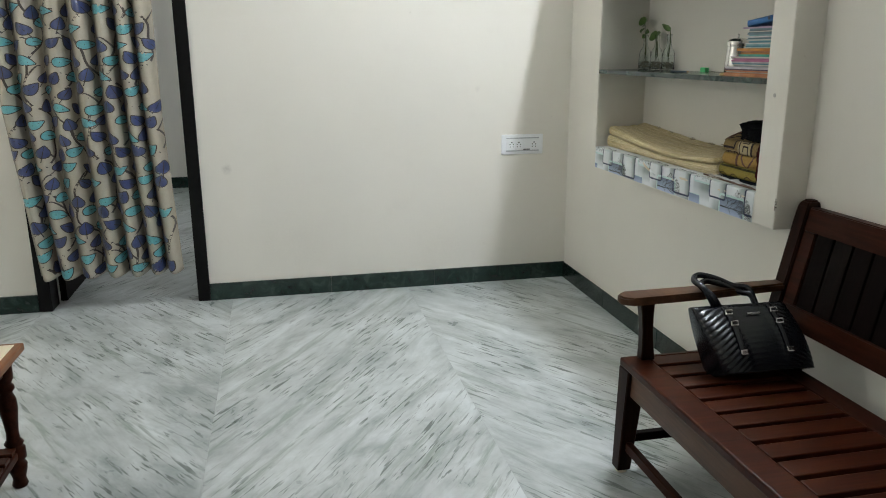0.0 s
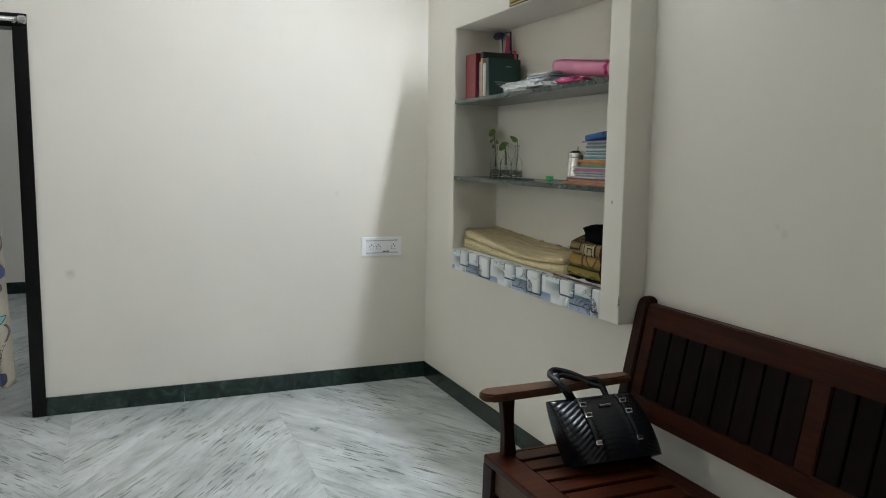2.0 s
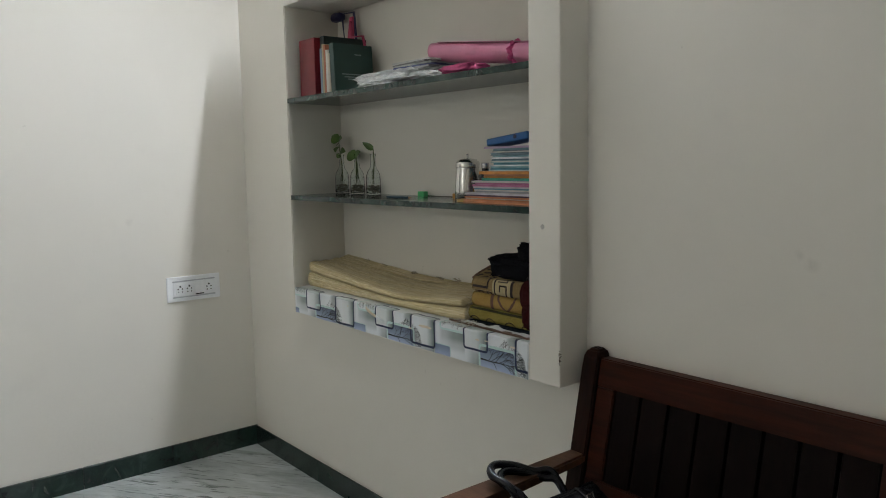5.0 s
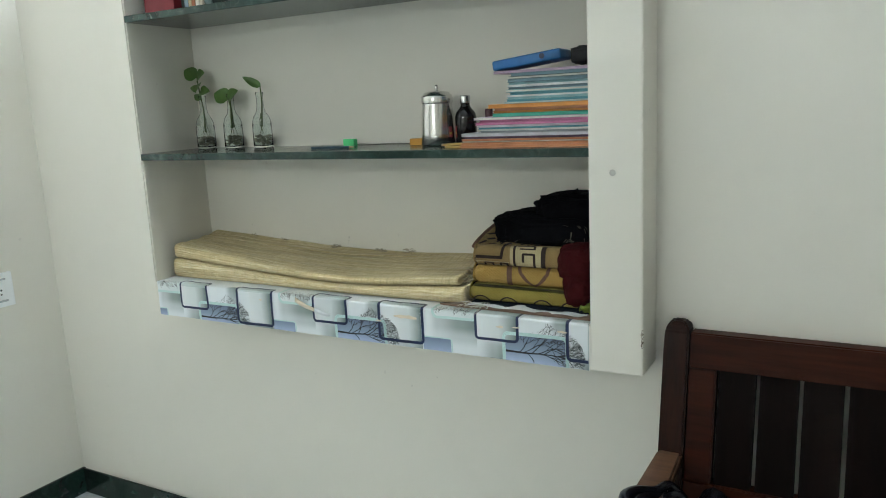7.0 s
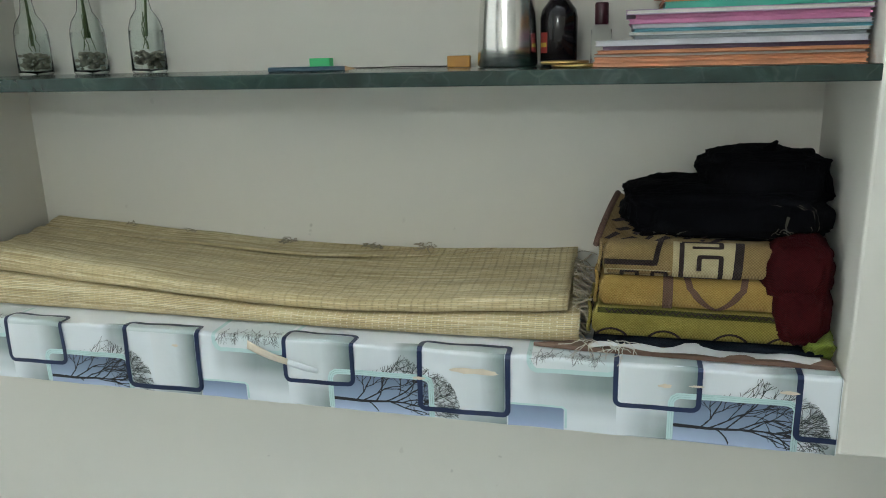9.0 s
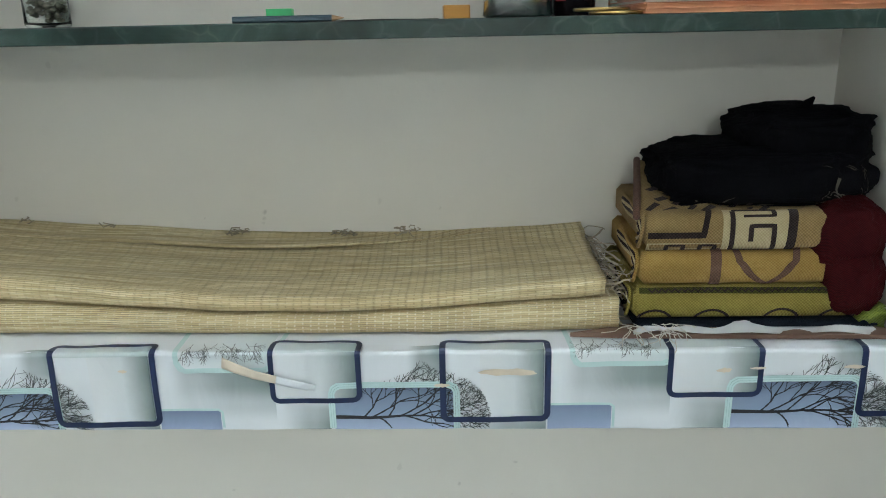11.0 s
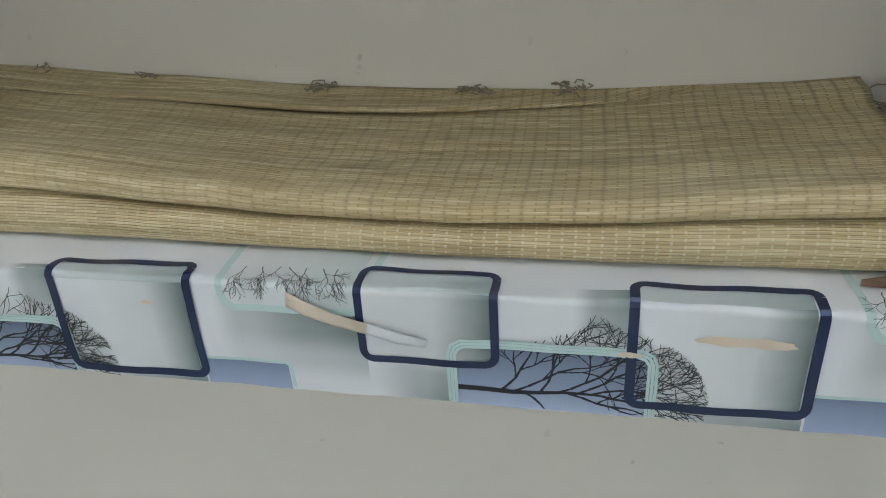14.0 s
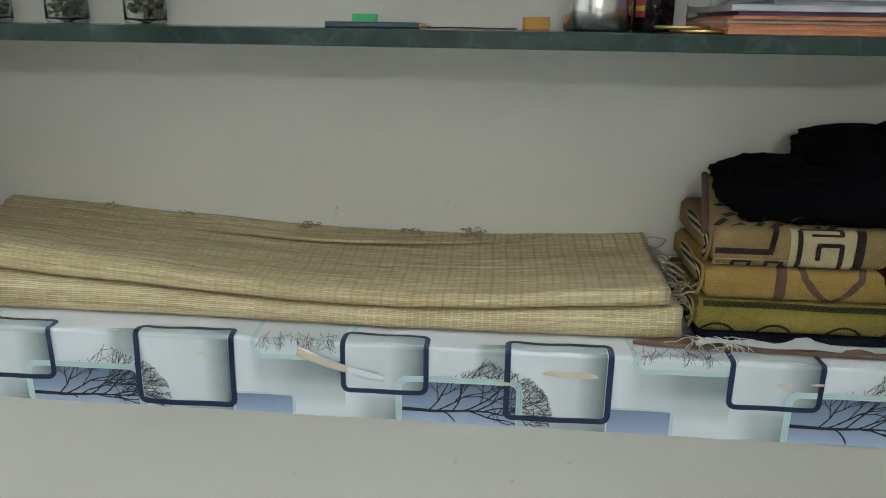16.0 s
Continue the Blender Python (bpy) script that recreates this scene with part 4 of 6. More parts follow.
        for n, (p, q) in enumerate(zip(trunk, trunk[1:])):
            put([p, q], 0.0052 - 0.0003 * n, 0.0050 - 0.0003 * n)
        for at, g, ln, deep in ((0.378, 0.85, 0.034, 3), (0.388, 0.55, 0.052, 3), (0.396, -0.40, 0.034, 2), (0.408, 0.80, 0.050, 3), (0.420, 0.42, 0.050, 3), (0.430, -0.28, 0.045, 3), (0.436, 0.65, 0.046, 4), (0.446, 0.28, 0.046, 4), (0.455, 0.02, 0.045, 4), (0.470, 0.25, 0.034, 4), (0.455, -0.35, 0.036, 3)):
            twigs(put, o + at, 0.7932, g, ln, 0.0023, deep, rng, crown, 0.54)
        # twigs on the mint shape, hanging from under the mat
        under = lambda a, v: o + 0.150 < a < o + 0.262 and 0.864 < v < 0.93
        fine = lambda path, w0, w1: ribbon(inks["twig_print"], on(0.0009), path, w0, w1) if A0 < path[0][0] < A1 and A0 < path[-1][0] < A1 else None
        for at, g in ((0.168, -1.9), (0.182, -1.5), (0.198, -2.0), (0.205, -1.2), (0.220, -1.7), (0.234, -1.1), (0.246, -1.5)):
            twigs(fine, o + at, 0.905, g, 0.017, 0.0009, 3, rng, under, 0.62)
        for nm, bm in inks.items():
            if bm.verts:
                partw(nm, bm, BLACK_INK if nm == "bare_tree" else GREY_INK, li, "printed black bare branches" if nm == "bare_tree" else "printed fine grey twigs")
            else:
                bm.free()
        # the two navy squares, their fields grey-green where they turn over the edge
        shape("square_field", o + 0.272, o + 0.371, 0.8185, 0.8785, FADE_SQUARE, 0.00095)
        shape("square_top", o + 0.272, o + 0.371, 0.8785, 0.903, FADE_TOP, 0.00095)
        outline("navy_square", rounded(o + 0.269, o + 0.374, 0.8165, 0.906, 0.008), 0.0066, NAVY_INK, 0.0016)
        if A0 < o + 0.06 < A1 or A0 < o < A1:
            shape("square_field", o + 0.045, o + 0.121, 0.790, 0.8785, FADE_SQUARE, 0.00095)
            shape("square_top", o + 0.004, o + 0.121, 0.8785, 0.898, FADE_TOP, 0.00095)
            outline("navy_square", rounded(o + 0.0005, o + 0.1255, 0.788, 0.9005, 0.008), 0.0074, NAVY_INK, 0.0016)
    # torn and peeling bits
    pa = [(0.212, 0.866, 0.0030, 0.0070), (0.228, 0.861, 0.0065, 0.0066), (0.251, 0.851, 0.006, 0.0056), (0.276, 0.844, 0.004, 0.0050), (0.302, 0.838, 0.006, 0.0050), (0.322, 0.832, 0.0024, 0.0036)]
    for piece, ink, lab in ((pa[:4], PAPER_BACK, "curled peeled strip of beige paper backing"), (pa[3:], LINER_WHITE, "white curled tip of the peeled strip")):
        bm = bmesh.new()
        prev = None
        for a, v, off, w in piece:
            row = [bm.verts.new(liner_point(a - 0.002 * q, v + w * (1 - 2 * q), off + 0.0012 * math.sin(math.pi * q))) for q in (0, 0.25, 0.5, 0.75, 1)]
            if prev:
                for i in range(4):
                    bm.faces.new((prev[i], prev[i + 1], row[i + 1], row[i]))
            prev = row
        pe = partw("peeled_strip", bm, ink, li, lab, True)
        pe.modifiers.new("thickness", "SOLIDIFY").thickness = 0.0004
    rng = random.Random(3)
    for ca, cv, ra, rv in ((0.553, 0.850, 0.037, 0.0052), (0.474, 0.835, 0.010, 0.0026), (0.806, 0.848, 0.009, 0.0035), (0.845, 0.850, 0.010, 0.0018), (0.955, 0.850, 0.013, 0.0030), (0.088, 0.860, 0.006, 0.0020)):
        bm = bmesh.new()
        ring = [(ca + ra * math.cos(t) * rng.uniform(0.75, 1.1), cv + rv * math.sin(t) * rng.uniform(0.6, 1.2)) for t in [2 * math.pi * i / 16 for i in range(16)]]
        patch(bm, on(0.0019), ring)
        partw("tear", bm, PAPER_BACK, li, "torn patch showing beige backing")


build_liner()


# ---- woven straw mat, folded, lying in the niche ----
def make_straw(name, thread_colour, thread_strength, thread_width, dent_strength, slits):
    m, t, b = nodes_of(name)
    uv = t.nodes.new("ShaderNodeUVMap")
    uv.uv_map = "cloth"
    sep = t.nodes.new("ShaderNodeSeparateXYZ")
    link(t, uv.outputs[0], sep.inputs[0])
    v = uv.outputs[0]
    wob = noise_node(t, 7, 4, vec=mapped(t, v, scale=(1.0, 0.6, 1.0)))
    s = calc(t, "ADD", sep.outputs[1], calc(t, "MULTIPLY", calc(t, "SUBTRACT", wob.outputs[0], 0.5), 0.0075))
    # straws run along the mat, 2.8 mm apart; threads pinch them every 20 mm, every other row shifted
    row = calc(t, "MULTIPLY", s, 1 / 0.0028)
    idx = calc(t, "FLOOR", row)
    odd = calc(t, "MODULO", idx, 2.0)
    bow = calc(t, "MULTIPLY", calc(t, "SINE", calc(t, "MULTIPLY", s, 26)), 0.07)
    lane = calc(t, "ADD", calc(t, "MULTIPLY", sep.outputs[0], 1 / 0.020), bow)
    col_ = calc(t, "ADD", lane, calc(t, "MULTIPLY", odd, 0.5))
    fr = calc(t, "FRACT", col_)
    mid = calc(t, "SUBTRACT", 1.0, calc(t, "MULTIPLY", calc(t, "ABSOLUTE", calc(t, "SUBTRACT", fr, 0.5)), 2.0))
    belly = calc(t, "POWER", calc(t, "MAXIMUM", mid, 0.0), 0.45)
    across = calc(t, "ABSOLUTE", calc(t, "SINE", calc(t, "MULTIPLY", row, math.pi)))
    straw = calc(t, "MULTIPLY", across, calc(t, "ADD", 0.50, calc(t, "MULTIPLY", belly, 0.50)))
    thread = ramp(t, mid, [(thread_width * 0.4, (1, 1, 1)), (thread_width, (0, 0, 0))]).outputs[0]
    tone = noise_node(t, 1.0, 3, 0.6, mapped(t, v, scale=(4, 210, 1)))
    fibre = noise_node(t, 1.0, 4, 0.6, mapped(t, v, scale=(30, 1300, 1)))
    cell = t.nodes.new("ShaderNodeTexWhiteNoise")
    cell.noise_dimensions = "2D"
    comb = t.nodes.new("ShaderNodeCombineXYZ")
    link(t, idx, comb.inputs[0])
    link(t, calc(t, "FLOOR", col_), comb.inputs[1])
    link(t, comb.outputs[0], cell.inputs["Vector"])
    mixv = calc(t, "ADD", calc(t, "MULTIPLY", tone.outputs[0], 0.60), calc(t, "MULTIPLY", fibre.outputs[0], 0.30))
    mixv = calc(t, "ADD", mixv, calc(t, "MULTIPLY", cell.outputs[0], 0.10))
    col = ramp(t, mixv, [(0.34, (0.43, 0.315, 0.145)), (0.5, (0.66, 0.535, 0.295)), (0.64, (0.88, 0.79, 0.53))]).outputs[0]
    big = noise_node(t, 3.5, 3, vec=v)
    col = blend(t, col, (0.52, 0.40, 0.21), calc(t, "MULTIPLY", ramp(t, big.outputs[0], [(0.45, (0, 0, 0)), (0.75, (1, 1, 1))]).outputs[0], 0.30))
    gap = ramp(t, straw, [(0.05, (1, 1, 1)), (0.34, (0, 0, 0))]).outputs[0]
    open_ = ramp(t, noise_node(t, 6, 4, vec=mapped(t, v, scale=(1, 4, 1), shift=(2, 9, 0))).outputs[0], [(0.36, (0.25, 0.25, 0.25)), (0.62, (1, 1, 1))]).outputs[0]
    col = blend(t, col, (0.085, 0.055, 0.02), calc(t, "MULTIPLY", gap, calc(t, "MULTIPLY", open_, slits)))
    keen = ramp(t, noise_node(t, 2.2, 3, vec=mapped(t, v, shift=(5, 3, 0))).outputs[0], [(0.35, (0.2, 0.2, 0.2)), (0.65, (1, 1, 1))]).outputs[0]
    keen = calc(t, "MULTIPLY", keen, ramp(t, calc(t, "SUBTRACT", sep.outputs[0], 3.0), [(0.30, (1, 1, 1)), (0.58, (0.30, 0.30, 0.30)), (0.85, (0.35, 0.35, 0.35))]).outputs[0])
    col = blend(t, col, thread_colour, calc(t, "MULTIPLY", calc(t, "MULTIPLY", thread, keen), thread_strength))
    # brown columns on the upper layer: shade of its pinched dents, put into the colour
    off = calc(t, "ABSOLUTE", calc(t, "SUBTRACT", calc(t, "FRACT", lane), 0.5))
    dent_shade = ramp(t, off, [(0.06, (1, 1, 1)), (0.16, (0, 0, 0))]).outputs[0]
    patchy = ramp(t, noise_node(t, 26, 3, vec=v).outputs[0], [(0.35, (0.2, 0.2, 0.2)), (0.6, (1, 1, 1))]).outputs[0]
    col = blend(t, col, (0.27, 0.185, 0.08), calc(t, "MULTIPLY", calc(t, "MULTIPLY", dent_shade, patchy), calc(t, "MULTIPLY", keen, dent_strength)))
    link(t, col, b.inputs["Base Color"])
    b.inputs["Roughness"].default_value = 0.50
    h = calc(t, "SUBTRACT", calc(t, "POWER", straw, 0.6), calc(t, "MULTIPLY", thread, 0.25))
    bump(t, b, h, 0.5, 0.0014)
    return m


# top threads are coloured dark for the shade in their dents
STRAW_TOP = make_straw("woven straw", (0.24, 0.165, 0.075), 0.70, 0.13, 0.50, 0.50)
STRAW_FRONT = make_straw("woven straw with pale threads", (0.95, 0.90, 0.74), 0.90, 0.14, 0.0, 0.95)
STRING = plain("grey jute string", (0.36, 0.31, 0.23), 0.9, vary=0.3, scale=200)


def lerp_table(tab, y):
    if y <= tab[0][0]:
        return tab[0][1]
    for (a, p), (b, q) in zip(tab, tab[1:]):
        if y <= b:
            k = (y - a) / (b - a)
            k = k * k * (3 - 2 * k) * 0.5 + k * 0.5
            return p + (q - p) * k
    return tab[-1][1]


CREASE = [(3.00, 0.926), (3.08, 0.920), (3.28, 0.908), (3.37, 0.905), (3.50, 0.907), (3.58, 0.912), (3.78, 0.923), (4.00, 0.937)]
BACK_TOP = [(3.00, 0.969), (3.10, 0.962), (3.27, 0.954), (3.40, 0.954), (3.53, 0.956), (3.72, 0.968), (3.93, 0.983), (4.00, 0.989)]
FRONT_UP = [(3.00, 0.026), (3.3, 0.020), (3.6, 0.026), (3.8, 0.034), (4.00, 0.042)]


def mat_lower(y):
    zc, zb = lerp_table(CREASE, y) - 0.0015, 0.8785
    f = 1.819 + 0.006 * max(0.0, (y - 3.55)) / 0.45 + 0.002 * math.sin(y * 9)
    pts = [(2.030, zb + 0.001)] + [(f + 0.015, zb)]
    for k in range(1, 12):
        g = math.pi * k / 12
        pts.append((f + 0.015 - 0.017 * math.sin(g) ** 0.8, zb + (zc - zb) * (1 - math.cos(g)) / 2))
    pts += [(f + 0.02 + (2.03 - f - 0.02) * k / 8, zc + 0.004 * math.sin(k / 8 * 3)) for k in range(9)]
    return pts


def mat_upper(y):
    zc, zb = lerp_table(CREASE, y), lerp_table(BACK_TOP, y)
    h = lerp_table(FRONT_UP, y)
    f = 1.824 + 0.006 * max(0.0, (y - 3.5)) / 0.5
    pts = [(2.030, zc + 0.006)] + [(f + 0.06, zc + 0.004), (f + 0.016, zc + 0.001)]
    for k in range(1, 12):
        g = math.pi * k / 12
        pts.append((f + 0.015 - 0.018 * math.sin(g) ** 0.75, zc + h * (1 - math.cos(g)) / 2))
    x0, z0 = f + 0.02, zc + h
    for k in range(1, 29):
        q = k / 28
        sunk = 0.008 * min(1.0, max(0.0, (q - 0.70) / 0.05)) * flap_share(y)
        pts.append((x0 + (2.034 - x0) * q, mat_top(q, y, z0, zb) - sunk))
    return pts


def flap_share(y):
    """How far the loose upper layer at the back has come up: none at the near end, all beyond."""
    return min(1.0, max(0.0, (y - 3.16) / 0.30))


def mat_top(q, y, z0, zb):
    dip = -0.006 * math.sin(math.pi * q) + 0.0016 * math.sin(q * 21 + y * 5)
    return z0 + (zb - z0) * (q ** 0.85) + dip


def mat_flap(y):
    """The edge of the mat's uppermost layer, lying along the back."""
    zc, zb, h = lerp_table(CREASE, y), lerp_table(BACK_TOP, y), lerp_table(FRONT_UP, y)
    f = 1.824 + 0.006 * max(0.0, (y - 3.5)) / 0.5
    x0, z0, share = f + 0.02, zc + h, flap_share(y)
    q0 = 0.765 + 0.20 * (1 - min(1.0, max(0.0, (y - 3.16) / 0.30))) ** 2 + 0.012 * math.sin(y * 6.0) + 0.004 * math.sin(y * 23.0)
    top = [(x0 + (2.033 - x0) * q, mat_top(q, y, z0, zb) + 0.0004) for q in [q0 + (0.995 - q0) * k / 10 for k in range(11)]]
    th = 0.0015 + 0.0042 * share
    low = [(x + 0.0006, z - th) for x, z in top[::-1]]
    nose = [(top[0][0] - 0.0022, top[0][1] - th * 0.75), (top[0][0] - 0.0026, top[0][1] - th * 0.4)]
    return low + nose + top


def build_mat():
    mat_ = thing("straw_mat", pose(1.93, 3.5, 0.878), "beige woven straw mat lying folded in the niche", "straw mat")
    for name, prof, y0, y1 in (("lower_fold", mat_lower, 3.010, 4.002), ("upper_fold", mat_upper, 3.027, 3.998), ("back_flap", mat_flap, 3.16, 3.996)):
        n = 110
        me = bpy.data.meshes.new(name)
        verts, faces, uvs = [], [], []
        m = len(prof(y0))
        lens = []
        for i in range(n + 1):
            y = y0 + (y1 - y0) * i / n
            pr, s = prof(y), 0.0
            row = []
            for j, (x, z) in enumerate(pr):
                if j:
                    s += math.hypot(x - pr[j - 1][0], z - pr[j - 1][1])
                skew = (0.012 if y0 < 3.02 else 0.002) * (x - 1.836) / 0.2 * min(1, max(0, (3.6 - y) / 0.3)) + 0.024 * (x - 1.836) / 0.2 * max(0, (y - 3.6) / 0.4)
                ra = 0.0012 * math.sin(j * 7.3 + i) if i in (0, n) else 0
                verts.append((x, y + skew + ra, z + 0.0007 * noise.noise((x * 30, y * 14, z * 30))))
                row.append(s)
            lens.append(row)
        for i in range(n):
            for j in range(m - 1):
                faces.append((i * m + j, (i + 1) * m + j, (i + 1) * m + j + 1, i * m + j + 1))
                uvs.append(((i, j), (i + 1, j), (i + 1, j + 1), (i, j + 1)))
            faces.append((i * m + m - 1, (i + 1) * m + m - 1, (i + 1) * m, i * m))
            uvs.append(((i, m - 1), (i + 1, m - 1), (i + 1, 0), (i, 0)))
        for i in (0, n):
            faces.append(tuple(i * m + j for j in range(m)))
            uvs.append(tuple((i, j) for j in range(m)))
        base = mat_.matrix_basis.translation
        me.from_pydata([(x - base.x, y - base.y, z - base.z) for x, y, z in verts], [], faces)
        layer = me.uv_layers.new(name="cloth")
        for poly, uv in zip(me.polygons, uvs):
            for li, (i, j) in zip(poly.loop_indices, uv):
                layer.data[li].uv = (y0 + (y1 - y0) * i / n, lens[i][j])
        me.materials.append(STRAW_FRONT if name == "lower_fold" else STRAW_TOP)
        ob = new(name, me)
        ob.parent = mat_
        finish(ob, True)
        bmx = bmesh.new()
        bmx.from_mesh(me)
        bmesh.ops.recalc_face_normals(bmx, faces=bmx.faces)
        bmx.to_mesh(me)
        bmx.free()
    # ragged thread ends at the cut side
    rng = random.Random(8)
    for k in range(110):
        bm = bmesh.new()
        x, z = rng.uniform(1.832, 2.02), rng.uniform(0.885, 0.962)
        y = 3.016 + 0.012 * (x - 1.836) / 0.2
        path = [(x, y + 0.004, z)]
        d = Vector((rng.uniform(-0.7, 0.5), -1, rng.uniform(-0.9, 0.7))).normalized()
        for i in range(6):
            p = Vector(path[-1]) + d * rng.uniform(0.003, 0.0075)
            d = (d + Vector((rng.uniform(-0.5, 0.5), rng.uniform(-0.3, 0.2), rng.uniform(-0.7, 0.4)))).normalized()
            p.z = max(p.z, 0.882)
            path.append(tuple(p))
        sweep(bm, path, 0.0007 if k % 3 else 0.0013, 5)
        partw("thread", bm, STRING, mat_)
    # pale frayed strands at the near corner, hanging over the board
    white = plain("pale frayed strand", (0.62, 0.58, 0.50), 0.8, vary=0.15, scale=200)
    for k in range(26):
        bm = bmesh.new()
        p = Vector((rng.uniform(1.796, 1.815), rng.uniform(2.945, 3.012), rng.uniform(0.889, 0.895)))
        path = [p]
        d = Vector((rng.uniform(-0.5, 0.1), rng.uniform(-1, 0.7), rng.uniform(-0.2, 0.2)))
        for i in range(7):
            d = (d + Vector((rng.uniform(-0.35, 0.2), rng.uniform(-0.6, 0.6), rng.uniform(-0.35, 0.2)))).normalized()
            q = path[-1] + d * 0.006
            if q.x > 1.767:
                q.z = max(q.z, 0.8895 if q.x > 1.790 else 0.882)
            path.append(q)
        sweep(bm, path, 0.00055, 5)
        partw("strand", bm, white, mat_)
    # string knots along the back edge
    for y in (3.278, 3.378, 3.537, 3.73, 3.86):
        z = lerp_table(BACK_TOP, y) + 0.002
        for k in range(11 if y < 3.6 else 3):
            bm = bmesh.new()
            a = Vector((2.028, y + rng.uniform(-0.012, 0.012), z))
            path = [a]
            for i in range(5):
                path.append(path[-1] + Vector((rng.uniform(-0.006, 0.001), rng.uniform(-0.007, 0.007), rng.uniform(-0.003, 0.004))))
            sweep(bm, path, 0.0008, 5)
            partw("knot", bm, STRING, mat_)
    bm = bmesh.new()
    sweep(bm, [(2.036, 3.20 + 0.02 * i, lerp_table(BACK_TOP, 3.20 + 0.02 * i) + 0.0015 + 0.001 * math.sin(i)) for i in range(18)], 0.0011, 5)
    partw("edge_string", bm, STRING, mat_)


build_mat()


# ---- folded cloths beside the mat ----
def make_weave(name, a, b_, scale=720.0, sheen=0.05):
    m, t, bs = nodes_of(name)
    v = coords(t)
    sep = t.nodes.new("ShaderNodeSeparateXYZ")
    link(t, v, sep.inputs[0])
    wy = calc(t, "SINE", calc(t, "MULTIPLY", sep.outputs[1], scale * 2.2))
    wz = calc(t, "SINE", calc(t, "MULTIPLY", calc(t, "ADD", sep.outputs[2], sep.outputs[0]), scale * 2.2))
    h = calc(t, "MULTIPLY", wy, wz)
    n = noise_node(t, 22, 4, vec=v)
    f = calc(t, "ADD", calc(t, "MULTIPLY", h, 0.26), calc(t, "ADD", calc(t, "MULTIPLY", n.outputs[0], 0.6), calc(t, "MULTIPLY", noise_node(t, 260, 3, vec=v).outputs[0], 0.4)))
    link(t, ramp(t, f, [(0.25, a), (0.75, b_)]).outputs[0], bs.inputs["Base Color"])
    bs.inputs["Roughness"].default_value = 0.85
    bs.inputs["Specular IOR Level"].default_value = 0.08
    bs.inputs["Sheen Weight"].default_value = sheen
    bump(t, bs, h, 0.6, 0.0014)
    return m


OLIVE = make_weave("olive yellow weave", (0.20, 0.155, 0.030), (0.36, 0.29, 0.07))
MUSTARD = make_weave("mustard weave", (0.31, 0.185, 0.045), (0.46, 0.30, 0.09))
SAND = make_weave("sand beige weave", (0.20, 0.130, 0.050), (0.37, 0.255, 0.11))
DARK_YARN = make_weave("dark brown yarn", (0.016, 0.011, 0.011), (0.055, 0.037, 0.034))
BROWN_YARN = make_weave("brown yarn", (0.10, 0.055, 0.04), (0.20, 0.11, 0.08))
GREEN_YARN = make_weave("dark olive yarn", (0.035, 0.035, 0.008), (0.085, 0.08, 0.02))
PALE_YARN = make_weave("pale yarn", (0.42, 0.33, 0.18), (0.58, 0.48, 0.29))
MAROON = make_weave("maroon cloth", (0.018, 0.002, 0.003), (0.056, 0.006, 0.007), 900, 0.0)
BLACK_CLOTH = make_weave("black cloth", (0.0015, 0.0015, 0.002), (0.005, 0.005, 0.007), 1600, 0.0)
NAVY_CLOTH = make_weave("dark navy cloth", (0.004, 0.007, 0.012), (0.012, 0.016, 0.024), 1600, 0.0)


def roll_front(y, s, z0, z1, xf, off=0.0, amp=0.002):
    """The rounded front of a folded cloth: s 0..1 from its foot to its top."""
    g = math.pi * s
    zc, h = (z0 + z1) / 2, (z1 - z0) / 2
    w = amp * noise.noise((y * 18, s * 2.0, z0 * 40))
    c = -math.cos(g)
    return Vector((xf + 0.018 - (0.018 + off) * math.sin(g) ** 0.6 + w, y, zc + h * math.copysign(abs(c) ** 0.8, c) + off * c))


def folded(name, label, z0, z1, y0, y1, xf, mat, spiral=True):
    cl = thing(name, pose((xf + 2.02) / 2, (y0 + y1) / 2, z0), label, "folded cloth", "folded cloths in the niche")
    bm = bmesh.new()
    rings = []
    n = 36
    for i in range(n + 1):
        q = i / n
        y = y0 + (y1 - y0) * q
        e = min(1, min(q, 1 - q) * 14 + 0.62)
        ring = []
        for k in range(15):
            p = roll_front(y, k / 14, z0, z1, xf)
            p.z = (z0 + z1) / 2 + (p.z - (z0 + z1) / 2) * e
            ring.append(p)
        ring += [Vector((1.94, y, z0 + (z1 - z0) * (0.5 + 0.5 * e) + 0.002 * math.sin(y * 40))), Vector((2.022, y, z0 + (z1 - z0) * (0.5 + 0.42 * e))), Vector((2.022, y, z0 + (z1 - z0) * (0.5 - 0.49 * e)))]
        rings.append(ring)
    loft(bm, rings)
    partw("fold", bm, mat, cl, "", True)
    if spiral:
        for k in range(5):
            bm = bmesh.new()
            path = []
            zc, h = (z0 + z1) / 2, (z1 - z0) / 2 * (0.92 - 0.19 * k)
            for i in range(26):
                g = -math.pi / 2 + math.pi * i / 13 if i < 14 else math.pi / 2
                x = xf + 0.020 + 0.0035 * k - 0.016 * math.cos(g) * (1 - 0.17 * k) if i < 14 else xf + 0.020 + 0.0035 * k + 0.008 * (i - 13)
                path.append((x, y1 + 0.0045 - 0.0006 * k + 0.0015 * math.sin(i * 0.5 + k), zc + h * math.sin(g)))
            sweep(bm, path, 0.0024, 6)
            partw("fold_edge", bm, (mat, DARK_YARN, PALE_YARN, DARK_YARN, PALE_YARN)[k], cl)
    return cl


